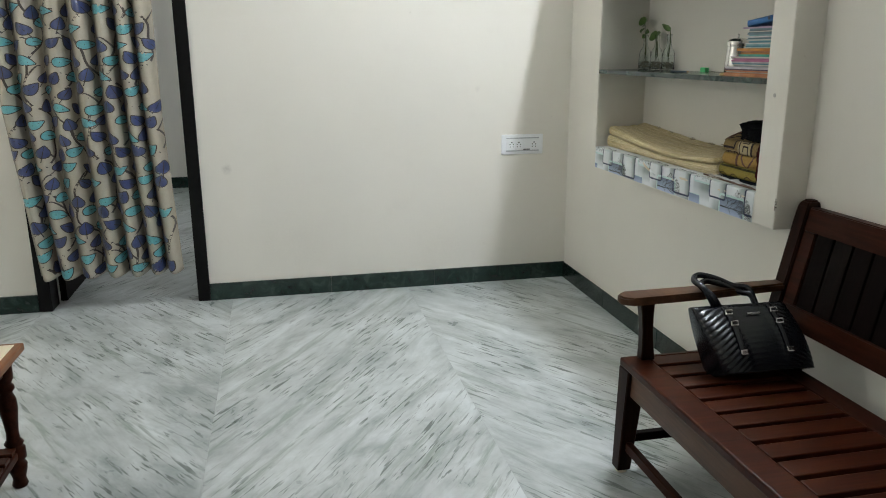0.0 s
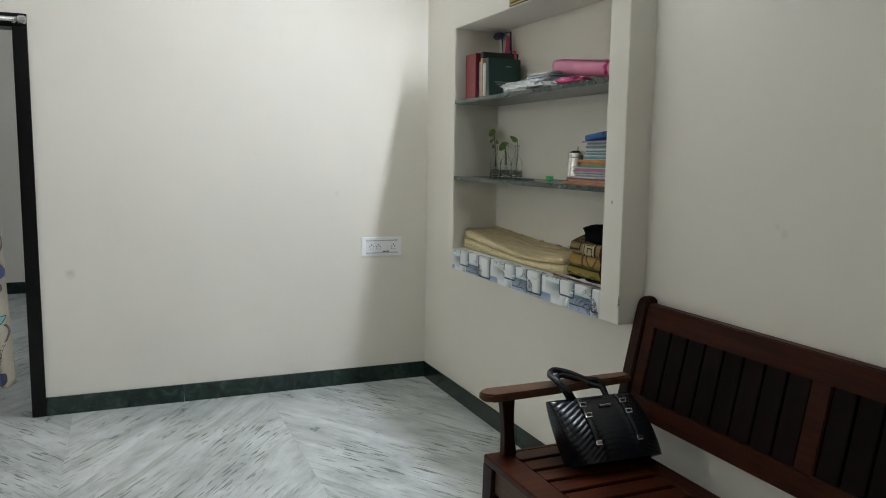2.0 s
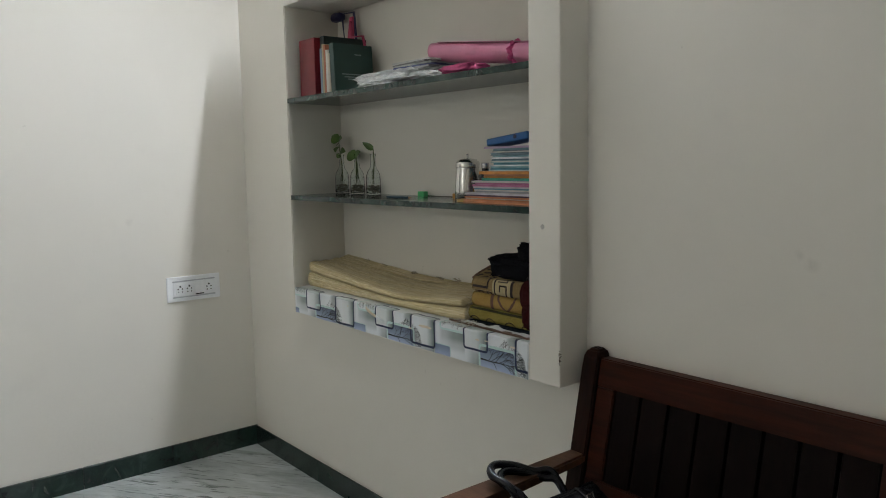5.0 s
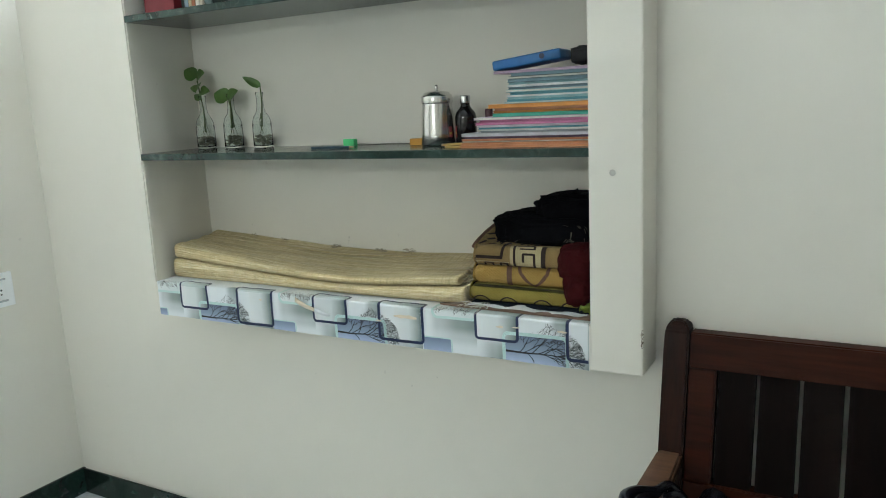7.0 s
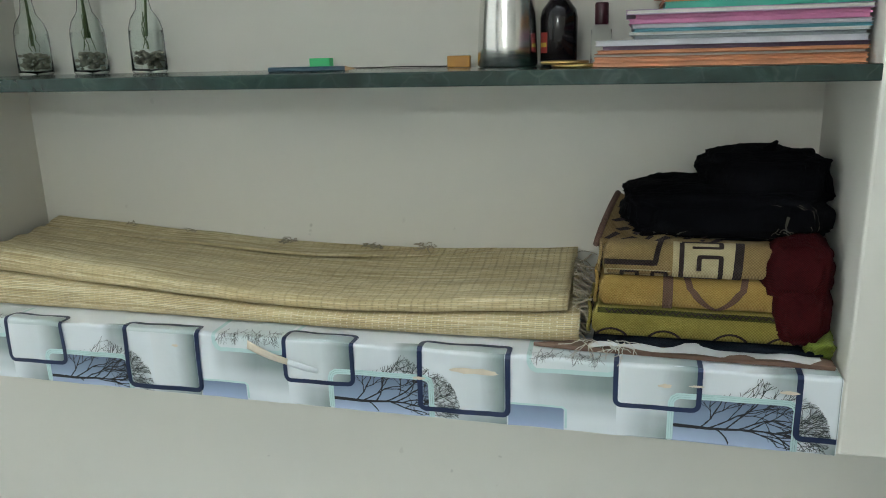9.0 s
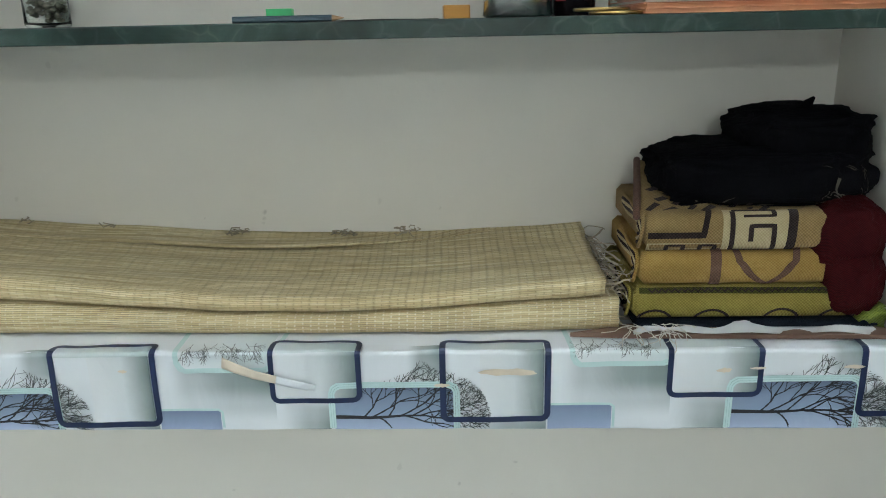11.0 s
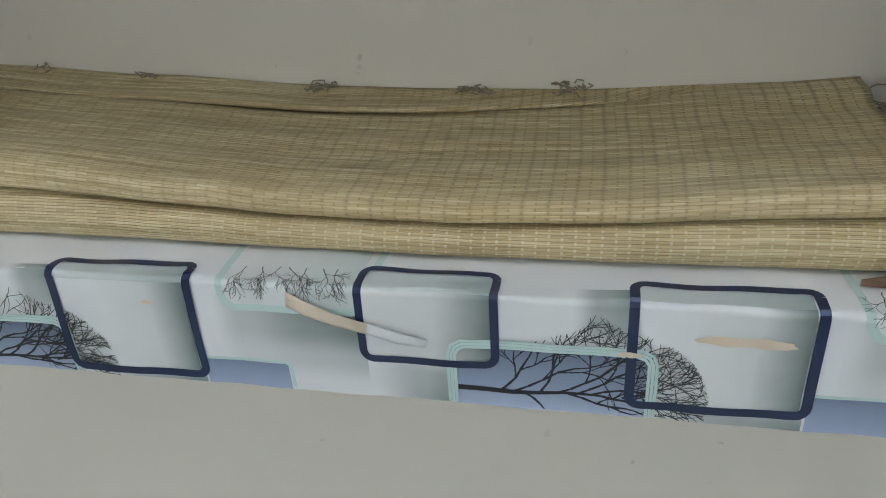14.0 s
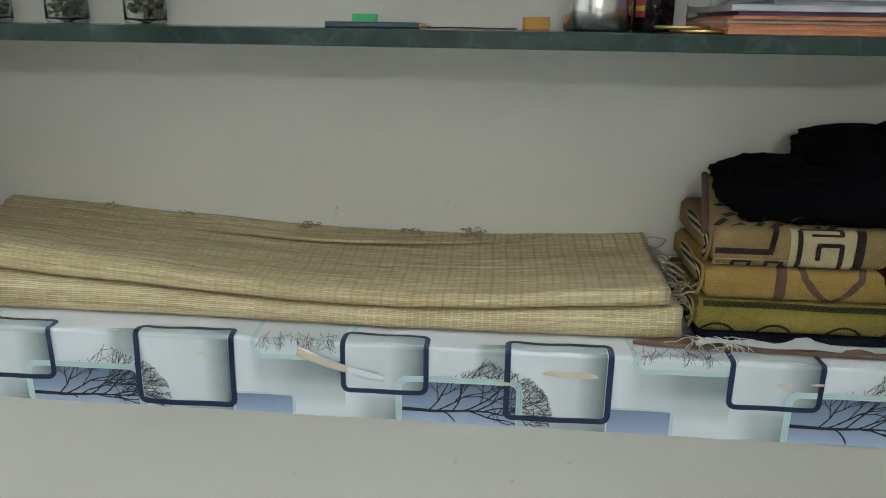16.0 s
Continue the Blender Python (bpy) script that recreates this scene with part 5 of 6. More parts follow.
def strip_on(cl, name, mat, pts, w, z0, z1, xf, off=0.0013):
    bm = bmesh.new()
    path = dense([(y, s * 0.1) for y, s in pts], 0.003)
    surf = lambda y, v: roll_front(y, min(0.98, max(0.02, v / 0.1)), z0, z1, xf, off)
    ribbon(bm, surf, path, w)
    partw(name, bm, mat, cl)


def heap_point(c, r, th, ph, seed, rough, off=0.0, flat=0.55):
    d = Vector((math.cos(ph) * math.cos(th), math.cos(ph) * math.sin(th), math.sin(ph)))
    e = Vector([math.copysign(abs(q) ** flat, q) for q in d])
    k = 1 + rough * (noise.noise(d * 2.2 + Vector((seed, 0, 0))) + 0.45 * noise.noise(d * 6 + Vector((0, seed, 0))) + 0.2 * noise.noise(d * 15 + Vector((0, 0, seed))))
    return Vector(c) + Vector((e.x * (r[0] * k + off), e.y * (r[1] * k + off), e.z * (r[2] * k + off)))


def heap(c, r, seed, rough, nu=72, nv=40, flat=0.55):
    bm = bmesh.new()
    rings = [[heap_point(c, r, 2 * math.pi * i / nu, -math.pi / 2 + math.pi * (j + 0.5) / nv, seed, rough, 0, flat) for i in range(nu)] for j in range(nv)]
    loft(bm, rings)
    return bm


def build_cloths():
    wood = plain("brown hardboard", (0.16, 0.095, 0.065), 0.7, vary=0.15, scale=40)
    b = thing("hardboard", pose(1.91, 2.87, 0.878), "thin brown board lying under the folded cloths", "board")
    bm = bmesh.new()
    prism(bm, [(1.792, 2.690, 0.8796), (2.03, 2.690, 0.8796), (2.03, 2.985, 0.8796), (1.835, 2.985, 0.8796), (1.806, 3.070, 0.8796), (1.799, 3.0, 0.8796)], (0, 0, 0.0055))
    partw("panel", bm, wood, b)
    bm = bmesh.new()
    paper = plain("white paper", (0.62, 0.62, 0.62), 0.7, vary=0.12)
    prev = None
    for i in range(22):
        q = i / 21
        y = 2.995 - 0.292 * q
        z = 0.887 + 0.004 * math.sin(q * 5) * (1 - q) + 0.002 * math.sin(q * 17)
        pair = (bm.verts.new((1.797 + 0.004 * math.sin(q * 11), y, z - 0.001)), bm.verts.new((1.803 + 0.018 * min(1, q * 1.6) + 0.004 * math.sin(q * 31), y, z + 0.0015 + 0.0025 * math.sin(q * 7 + 2) * math.sin(q * 23))))
        if prev:
            bm.faces.new((prev[0], prev[1], pair[1], pair[0]))
        prev = pair
    pa = tagged(part("torn_paper", bm, paper), "torn strip of white paper on the board", "paper")
    pa.modifiers.new("thickness", "SOLIDIFY").thickness = 0.0006
    nv = folded("dark_cloth", "dark navy cloth folded flat on the board", 0.8856, 0.8935, 2.700, 2.990, 1.813, NAVY_CLOTH, False)
    xo, xm, xs = 1.822, 1.828, 1.826
    z = [0.8938, 0.9350, 0.9800, 1.0270]
    o = folded("olive_mat", "olive yellow woven cloth folded with dark scallops", z[0], z[1], 2.725, 2.992, xo, OLIVE)
    strip_on(o, "band", GREEN_YARN, [(2.73, 0.74), (2.985, 0.78)], 0.016, z[0], z[1], xo)
    strip_on(o, "zigzag", DARK_YARN, [(2.73 + 0.004 * i, 0.76 + (0.05 if i % 2 else -0.05)) for i in range(62)], 0.0022, z[0], z[1], xo, 0.002)
    for c in (2.966, 2.896, 2.812, 2.745):
        strip_on(o, "scallop", DARK_YARN, [(c + 0.020 * math.cos(t), 0.20 + 0.22 * math.sin(t)) for t in [math.pi * i / 10 for i in range(11)]], 0.0045, z[0], z[1], xo)
    m = folded("mustard_mat", "mustard woven cloth folded, with brown stripes", z[1] + 0.0005, z[2], 2.730, 2.984, xm, MUSTARD)
    strip_on(m, "stripe", BROWN_YARN, [(2.894, 0.06), (2.894, 0.97)], 0.013, z[1], z[2], xm)
    strip_on(m, "chevron", BROWN_YARN, [(2.872, 0.95), (2.866, 0.60), (2.832, 0.18), (2.800, 0.60), (2.797, 0.95)], 0.0085, z[1], z[2], xm)
    s = folded("patterned_mat", "sand beige woven cloth with a dark key pattern", z[2] + 0.0005, z[3], 2.735, 2.980, xs, SAND)
    strip_on(s, "key_line", DARK_YARN, [(2.978, 0.47), (2.912, 0.47), (2.905, 0.98)], 0.007, z[2], z[3], xs)
    strip_on(s, "key_ground", PALE_YARN, [(2.978, 0.20), (2.892, 0.20)], 0.030, z[2], z[3], xs, 0.0009)
    strip_on(s, "key_line", DARK_YARN, [(2.978, 0.12), (2.955, 0.12), (2.955, 0.30), (2.935, 0.30), (2.935, 0.12), (2.915, 0.12), (2.915, 0.30), (2.898, 0.30), (2.898, 0.10), (2.80, 0.09)], 0.0055, z[2], z[3], xs)
    strip_on(s, "key_ground", PALE_YARN, [(2.851, 0.05), (2.851, 0.97)], 0.078, z[2], z[3], xs, 0.0009)
    strip_on(s, "key_line", DARK_YARN, [(2.879, 0.90), (2.879, 0.16), (2.830, 0.16), (2.830, 0.58), (2.857, 0.58), (2.857, 0.38)], 0.006, z[2], z[3], xs, 0.0016)
    strip_on(s, "key_line", DARK_YARN, [(2.879, 0.92), (2.830, 0.92), (2.830, 0.76), (2.866, 0.76)], 0.006, z[2], z[3], xs, 0.0016)
    strip_on(s, "key_line", DARK_YARN, [(2.810, 0.06), (2.807, 0.97)], 0.011, z[2], z[3], xs)
    # the loose end of the sand cloth, drawn up and back under the black cloth
    bm = bmesh.new()
    n1, n2 = 18, 26

    def drape(p, q):
        y = 2.986 - 0.012 * p * 2 - 0.21 * q
        x = 1.838 + 0.125 * p + 0.004 * math.sin(q * 9)
        zz = 1.020 + 0.048 * (p ** 0.8) * (1 - 0.75 * q) + 0.003 * math.sin(q * 20 + p * 3)
        return Vector((x, y, zz))
    g = [[bm.verts.new(drape(i / n1, j / n2)) for j in range(n2 + 1)] for i in range(n1 + 1)]
    for i in range(n1):
        for j in range(n2):
            bm.faces.new((g[i][j], g[i + 1][j], g[i + 1][j + 1], g[i][j + 1]))
    fl = partw("loose_flap", bm, SAND, s, "", True)
    fl.modifiers.new("thickness", "SOLIDIFY").thickness = 0.005
    rng = random.Random(2)
    for i in range(6):
        for j in range(8):
            bm = bmesh.new()
            p, q = 0.04 + i * 0.15, 0.04 + j * 0.105 + 0.05 * (i % 2)
            ribbon(bm, lambda a, b: drape(a, b) + Vector((-0.0032, 0, 0.0022)), [(p, q), (p + 0.07, q + 0.045), (p + 0.10, q + 0.06)], 0.040)
            partw("dash", bm, DARK_YARN, s)
    bm = bmesh.new()
    sweep(bm, [drape(k / 12, 0.0) + Vector((0, 0.004, 0)) for k in range(13)], 0.0045, 8)
    partw("rolled_edge", bm, BROWN_YARN, s, "", True)
    # dark heaps on top and at the side
    bl = thing("black_cloth", pose(1.92, 2.81, 1.034), "crumpled black cloth with gold print heaped on top", "cloth")
    c1, r1 = (1.925, 2.824, 1.0575), (0.078, 0.134, 0.041)
    c2, r2 = (1.938, 2.772, 1.100), (0.068, 0.082, 0.040)
    partw("lower_lump", heap(c1, r1, 3.1, 0.13, 120, 70, 0.55), BLACK_CLOTH, bl, "", True)
    partw("upper_lump", heap(c2, r2, 7.7, 0.15, 120, 70, 0.60), BLACK_CLOTH, bl, "", True)
    bm = bmesh.new()
    sweep(bm, [(1.930, 2.772, 1.130), (1.926, 2.764, 1.143), (1.922, 2.759, 1.151)], [0.012, 0.006, 0.002], 8)
    partw("pulled_corner", bm, BLACK_CLOTH, bl, "", True)
    gold = plain("dull gold print", (0.05, 0.042, 0.025), 0.5, vary=0.4, scale=80)
    for k in range(44):
        bm = bmesh.new()
        th, ph = math.pi + (rng.uniform(0.25, 0.85) if k % 3 else rng.uniform(-0.8, 0.3)), rng.uniform(-0.5, 0.25) if k % 3 else rng.uniform(-0.8, -0.3)
        dth, dph = rng.uniform(-0.10, 0.10), rng.uniform(-0.16, 0.16)
        surf = lambda a, b: heap_point(c1, r1, a, b, 3.1, 0.13, 0.0018, 0.55)
        ribbon(bm, surf, [(th + dth * i / 5, ph + dph * i / 5 + 0.02 * math.sin(i)) for i in range(6)], 0.026, 0.006)
        partw("gold_stroke", bm, gold, bl)
    mr = thing("maroon_cloth", pose(1.90, 2.73, 0.9), "crumpled maroon cloth hanging beside the folded stack", "cloth")
    partw("upper_lump", heap((1.868, 2.736, 0.992), (0.054, 0.046, 0.046), 5.5, 0.09, 110, 70, 0.66), MAROON, mr, "", True)
    partw("lower_lump", heap((1.858, 2.728, 0.940), (0.052, 0.038, 0.046), 9.2, 0.11, 110, 70, 0.75), MAROON, mr, "", True)
    gr = part("green_rag", heap((1.862, 2.703, 0.8985), (0.050, 0.019, 0.013), 1.2, 0.3, 30, 18), make_weave("lime green rag", (0.10, 0.14, 0.02), (0.25, 0.30, 0.05)), None, "", True)
    tagged(gr, "crumpled lime green rag beside the maroon cloth", "rag")


build_cloths()

# ---- things on the lower stone shelf ----
def make_glass(name, tint=(0.95, 0.98, 0.97), rough=0.02, ior=1.45):
    m, t, b = nodes_of(name)
    b.inputs["Base Color"].default_value = (*tint, 1)
    b.inputs["Transmission Weight"].default_value = 1.0
    b.inputs["Roughness"].default_value, b.inputs["IOR"].default_value = rough, ior
    n = noise_node(t, 60, 2, vec=coords(t))
    bump(t, b, n.outputs[0], 0.03)
    return m


GLASS, WATER = make_glass("clear bottle glass", ior=1.13), make_glass("water", (0.95, 0.98, 0.97), 0.0, 1.06)
PEBBLE = plain("mixed pebbles", (0.30, 0.28, 0.21), 0.6, vary=0.6, scale=70)
LEAF = plain("green leaf", (0.085, 0.165, 0.035), 0.42, vary=0.35, scale=45)
STALK = plain("green brown stalk", (0.10, 0.14, 0.045), 0.5, vary=0.3, scale=80)


def leaf_bm(length, width, curl):
    bm = bmesh.new()
    n, rows = 12, []
    for i in range(n + 1):
        q = i / n
        w = width * (math.sin(math.pi * min(1, q * 0.92 + 0.08)) ** 0.7) * (1 - 0.45 * q) * (1.0 if 0 < i < n else 0.05)
        z = curl * length * q * q
        rows.append([bm.verts.new((-w, length * q, z + 0.25 * w)), bm.verts.new((-w * 0.5, length * q, z + 0.06 * w)), bm.verts.new((0, length * q, z - 0.0008)), bm.verts.new((w * 0.5, length * q, z + 0.06 * w)), bm.verts.new((w, length * q, z + 0.25 * w))])
    for a, b in zip(rows, rows[1:]):
        for k in range(4):
            bm.faces.new((a[k], a[k + 1], b[k + 1], b[k]))
    return bm


def build_cutting(x, y, stalks, seed, label):
    z = SHELF2_Z
    bt = thing("glass_bottle", pose(x, y, z + 0.0005), label, "bottle", "bottles with plant cuttings")
    out = [(0.0, 0.0), (0.026, 0.0), (0.0290, 0.004), (0.0285, 0.05), (0.0280, 0.072), (0.0235, 0.088), (0.0130, 0.104), (0.0100, 0.122), (0.0100, 0.150), (0.0118, 0.152), (0.0118, 0.160)]
    ins = [(0.0106, 0.160), (0.0089, 0.150), (0.0089, 0.122), (0.0118, 0.104), (0.0222, 0.0875), (0.0267, 0.072), (0.0271, 0.05), (0.0270, 0.006), (0.0, 0.004)]
    g = part("glass", lathe(out + ins, 28), GLASS, bt, "clear glass", True)
    g.visible_shadow = False
    w = part("water", lathe([(0.0, 0.0045), (0.0266, 0.0065), (0.0268, 0.05), (0.0264, 0.070), (0.0, 0.070)], 24), WATER, bt, "clear water", True)
    w.visible_shadow = False
    rng = random.Random(seed)
    bm = bmesh.new()
    for k in range(70):
        a, r, zz = rng.uniform(0, 6.283), 0.0215 * math.sqrt(rng.random()), rng.uniform(0.009, 0.036)
        q = bmesh.ops.create_icosphere(bm, subdivisions=1, radius=rng.uniform(0.003, 0.0052), matrix=Matrix.Translation((r * math.cos(a), r * math.sin(a), zz)) @ Matrix.Diagonal((1, 1.2, 0.8, 1)))
    tagged(part("pebbles", bm, PEBBLE, bt, "small mixed pebbles", True), kind="stuff")
    for path, leaves in stalks:
        bm = bmesh.new()
        sweep(bm, path, [0.0026 - 0.0012 * i / len(path) for i in range(len(path))], 7)
        st = part("stalk", bm, STALK, bt, "thin green stalk", True)
        for at, way, ln, wd, curl in leaves:
            bm = leaf_bm(ln, wd, curl)
            d = Vector(way).normalized()
            n = Vector((-0.85, 0, 0.5))
            n = (n - d * n.dot(d)).normalized()
            w_ = d.cross(n)
            bm.transform(Matrix.Translation(at) @ Matrix(((w_.x, d.x, n.x, 0), (w_.y, d.y, n.y, 0), (w_.z, d.z, n.z, 0), (0, 0, 0, 1))))
            part("leaf", bm, LEAF, st, "", True)
    for k in range(4):
        bm = bmesh.new()
        p = [Vector((rng.uniform(-0.004, 0.004), rng.uniform(-0.004, 0.004), 0.10))]
        for i in range(6):
            p.append(p[-1] + Vector((rng.uniform(-0.004, 0.004), rng.uniform(-0.004, 0.004), -0.010)))
        sweep(bm, p, 0.0007, 5)
        part("root", bm, STALK, bt)


build_cutting(1.990, 3.984, [([(0, 0, 0.05), (0.002, 0.001, 0.12), (-0.003, 0.003, 0.160), (-0.005, 0.006, 0.190), (-0.006, 0.008, 0.222)], [((-0.006, 0.008, 0.216), (-0.25, 0.75, 0.5), 0.052, 0.028, -0.25), ((-0.006, 0.006, 0.210), (-0.35, -0.7, 0.35), 0.050, 0.030, -0.2), ((-0.005, 0.005, 0.196), (-0.5, -0.2, -0.3), 0.040, 0.026, -0.2), ((-0.004, 0.002, 0.172), (-0.25, -1, 0.15), 0.040, 0.022, -0.3), ((-0.003, 0.003, 0.150), (-0.3, 0.6, 0.5), 0.026, 0.014, -0.2)])], 1,
              "clear glass bottle with water, pebbles and a tall green cutting")
build_cutting(1.992, 3.870, [([(0.004, 0, 0.06), (0.004, 0.004, 0.12), (-0.004, 0.006, 0.150)], [((-0.004, 0.002, 0.146), (-0.2, 0.9, 0.42), 0.058, 0.032, -0.2), ((-0.006, 0.0, 0.146), (-0.2, -0.75, 0.50), 0.048, 0.028, -0.2)]), ([(-0.004, 0, 0.06), (-0.006, -0.004, 0.12), (-0.006, -0.006, 0.150)], [])], 2,
              "clear glass bottle with water, pebbles and a wide-leaved cutting")
build_cutting(1.992, 3.754, [([(0, 0, 0.06), (0.002, -0.006, 0.13), (-0.004, -0.010, 0.178)], [((-0.004, -0.012, 0.176), (-0.15, 0.9, 0.45), 0.062, 0.015, 0.15)])], 3,
              "clear glass bottle with water, pebbles and a single leaf")


def build_jar():
    jar = thing("steel_canister", pose(1.942, 3.128, SHELF2_Z + 0.0005), "shiny stainless steel canister with a knobbed lid", "canister")
    chrome = plain("polished steel", (0.70, 0.69, 0.67), 0.20, 1.0, 0.05, 90, 0.015)
    part("body", lathe([(0.040, 0), (0.0435, 0.003), (0.0425, 0.03), (0.0405, 0.07), (0.0375, 0.100), (0.0375, 0.108), (0.0, 0.108)], 48), chrome, jar, "", True)
    lid = part("lid", lathe([(0.0385, 0.103), (0.0392, 0.105), (0.0392, 0.120), (0.037, 0.1235), (0.034, 0.1245), (0.030, 0.130), (0.012, 0.1335), (0.0, 0.1335)], 48), chrome, jar, "", True)
    part("knob", lathe([(0.004, 0.133), (0.003, 0.136), (0.0045, 0.140), (0.0040, 0.147), (0.0, 0.149)], 18), chrome, lid, "", True)
    tn = thing("tonic_bottle", pose(1.955, 3.056, SHELF2_Z + 0.0005), "dark brown medicine bottle with a silver cap", "bottle")
    part("body", lathe([(0.024, 0), (0.0262, 0.003), (0.0265, 0.066), (0.024, 0.077), (0.014, 0.090), (0.0112, 0.094), (0.0112, 0.106), (0.0, 0.106)], 32), plain("dark brown glass", (0.010, 0.007, 0.008), 0.12, vary=0.2), tn, "", True)
    part("cap", lathe([(0.0122, 0.100), (0.0126, 0.102), (0.0126, 0.117), (0.0115, 0.119), (0.0, 0.119)], 24), STEEL, tn, "ribbed silver cap", True)
    bm = bmesh.new()
    surf = lambda a, v: Vector((0.0268 * math.cos(a), 0.0268 * math.sin(a), v))
    fill(bm, surf, 2.0, 2.6, 0.018, 0.046, 12, 2)
    part("label", bm, plain("red label", (0.35, 0.03, 0.03), 0.5), tn, "red paper label")
    bm = bmesh.new()
    surf2 = lambda a, v: Vector((0.0270 * math.cos(a), 0.0270 * math.sin(a), v))
    fill(bm, surf2, 2.05, 2.55, 0.026, 0.032, 12, 2)
    part("label_band", bm, plain("yellow label", (0.6, 0.42, 0.05), 0.5), tn, "yellow label band")
    sm = thing("scent_bottle", pose(1.965, 2.997, SHELF2_Z + 0.0005), "small clear scent bottle with a maroon cap", "bottle")
    g = part("body", lathe([(0.0, 0), (0.013, 0.0), (0.0145, 0.002), (0.0145, 0.048), (0.010, 0.053), (0.0065, 0.055), (0.0, 0.055)], 24), GLASS, sm, "clear glass", True)
    g.visible_shadow = False
    part("cap", lathe([(0.0092, 0.0552), (0.0096, 0.057), (0.0096, 0.083), (0.0085, 0.085), (0.0, 0.085)], 24), plain("maroon plastic", (0.055, 0.010, 0.018), 0.3), sm, "maroon plastic cap", True)
    for k, (x, y) in enumerate(((1.845, 3.022), (1.858, 3.038))):
        bm = bmesh.new()
        sweep(bm, [(x + 0.030 * math.cos(t), y + 0.030 * math.sin(t), SHELF2_Z + 0.0025 + 0.004 * k) for t in [2 * math.pi * i / 40 for i in range(41)]], 0.0022, 8)
        tagged(part("bangle", bm, plain("gold metal", (0.55, 0.38, 0.14), 0.3, 1.0), None, "", True), "thin gold bangle lying on the shelf", "bangle", "bangles")
    b = box_bm(-0.011, 0.011, -0.017, 0.017, 0, 0.017, bevel=0.0015)
    b.transform(pose(1.965, 3.205, SHELF2_Z + 0.0004, 0, 0, 6))
    tagged(part("small_box", b, plain("amber plastic", (0.55, 0.26, 0.03), 0.35)), "small amber plastic box on the shelf", "box")
    b = box_bm(-0.010, 0.010, -0.017, 0.017, 0, 0.018, bevel=0.001)
    b.transform(pose(1.995, 3.440, SHELF2_Z + 0.0004, 0, 0, 4))
    tagged(part("eraser", b, plain("bright green rubber", (0.09, 0.62, 0.22), 0.5, vary=0.06)), "bright green block lying on the shelf", "eraser")
    pn = thing("pencil", pose(1.858, 3.400, SHELF2_Z + 0.0040, 0, 90, -84), "dark blue pencil lying on the shelf", "pencil")
    part("shaft", lathe([(0.0036, -0.062), (0.0038, -0.060), (0.0038, 0.052), (0.0, 0.052)], 6), plain("dark teal paint", (0.02, 0.06, 0.09), 0.35), pn)
    part("tip", lathe([(0.0037, 0.0522), (0.0010, 0.064), (0.0, 0.067)], 12), plain("bare pencil wood", (0.45, 0.28, 0.14), 0.6), pn, "sharpened wooden tip")
    bm = bmesh.new()
    sweep(bm, [(2.026, 3.47 - 0.02 * i, SHELF2_Z + 0.0015 + 0.0004 * math.sin(i)) for i in range(13)], 0.0011, 6)
    tagged(part("thin_stick", bm, plain("dark stick wood", (0.03, 0.022, 0.018), 0.6)), "thin dark stick lying against the niche wall", "stick")


build_jar()


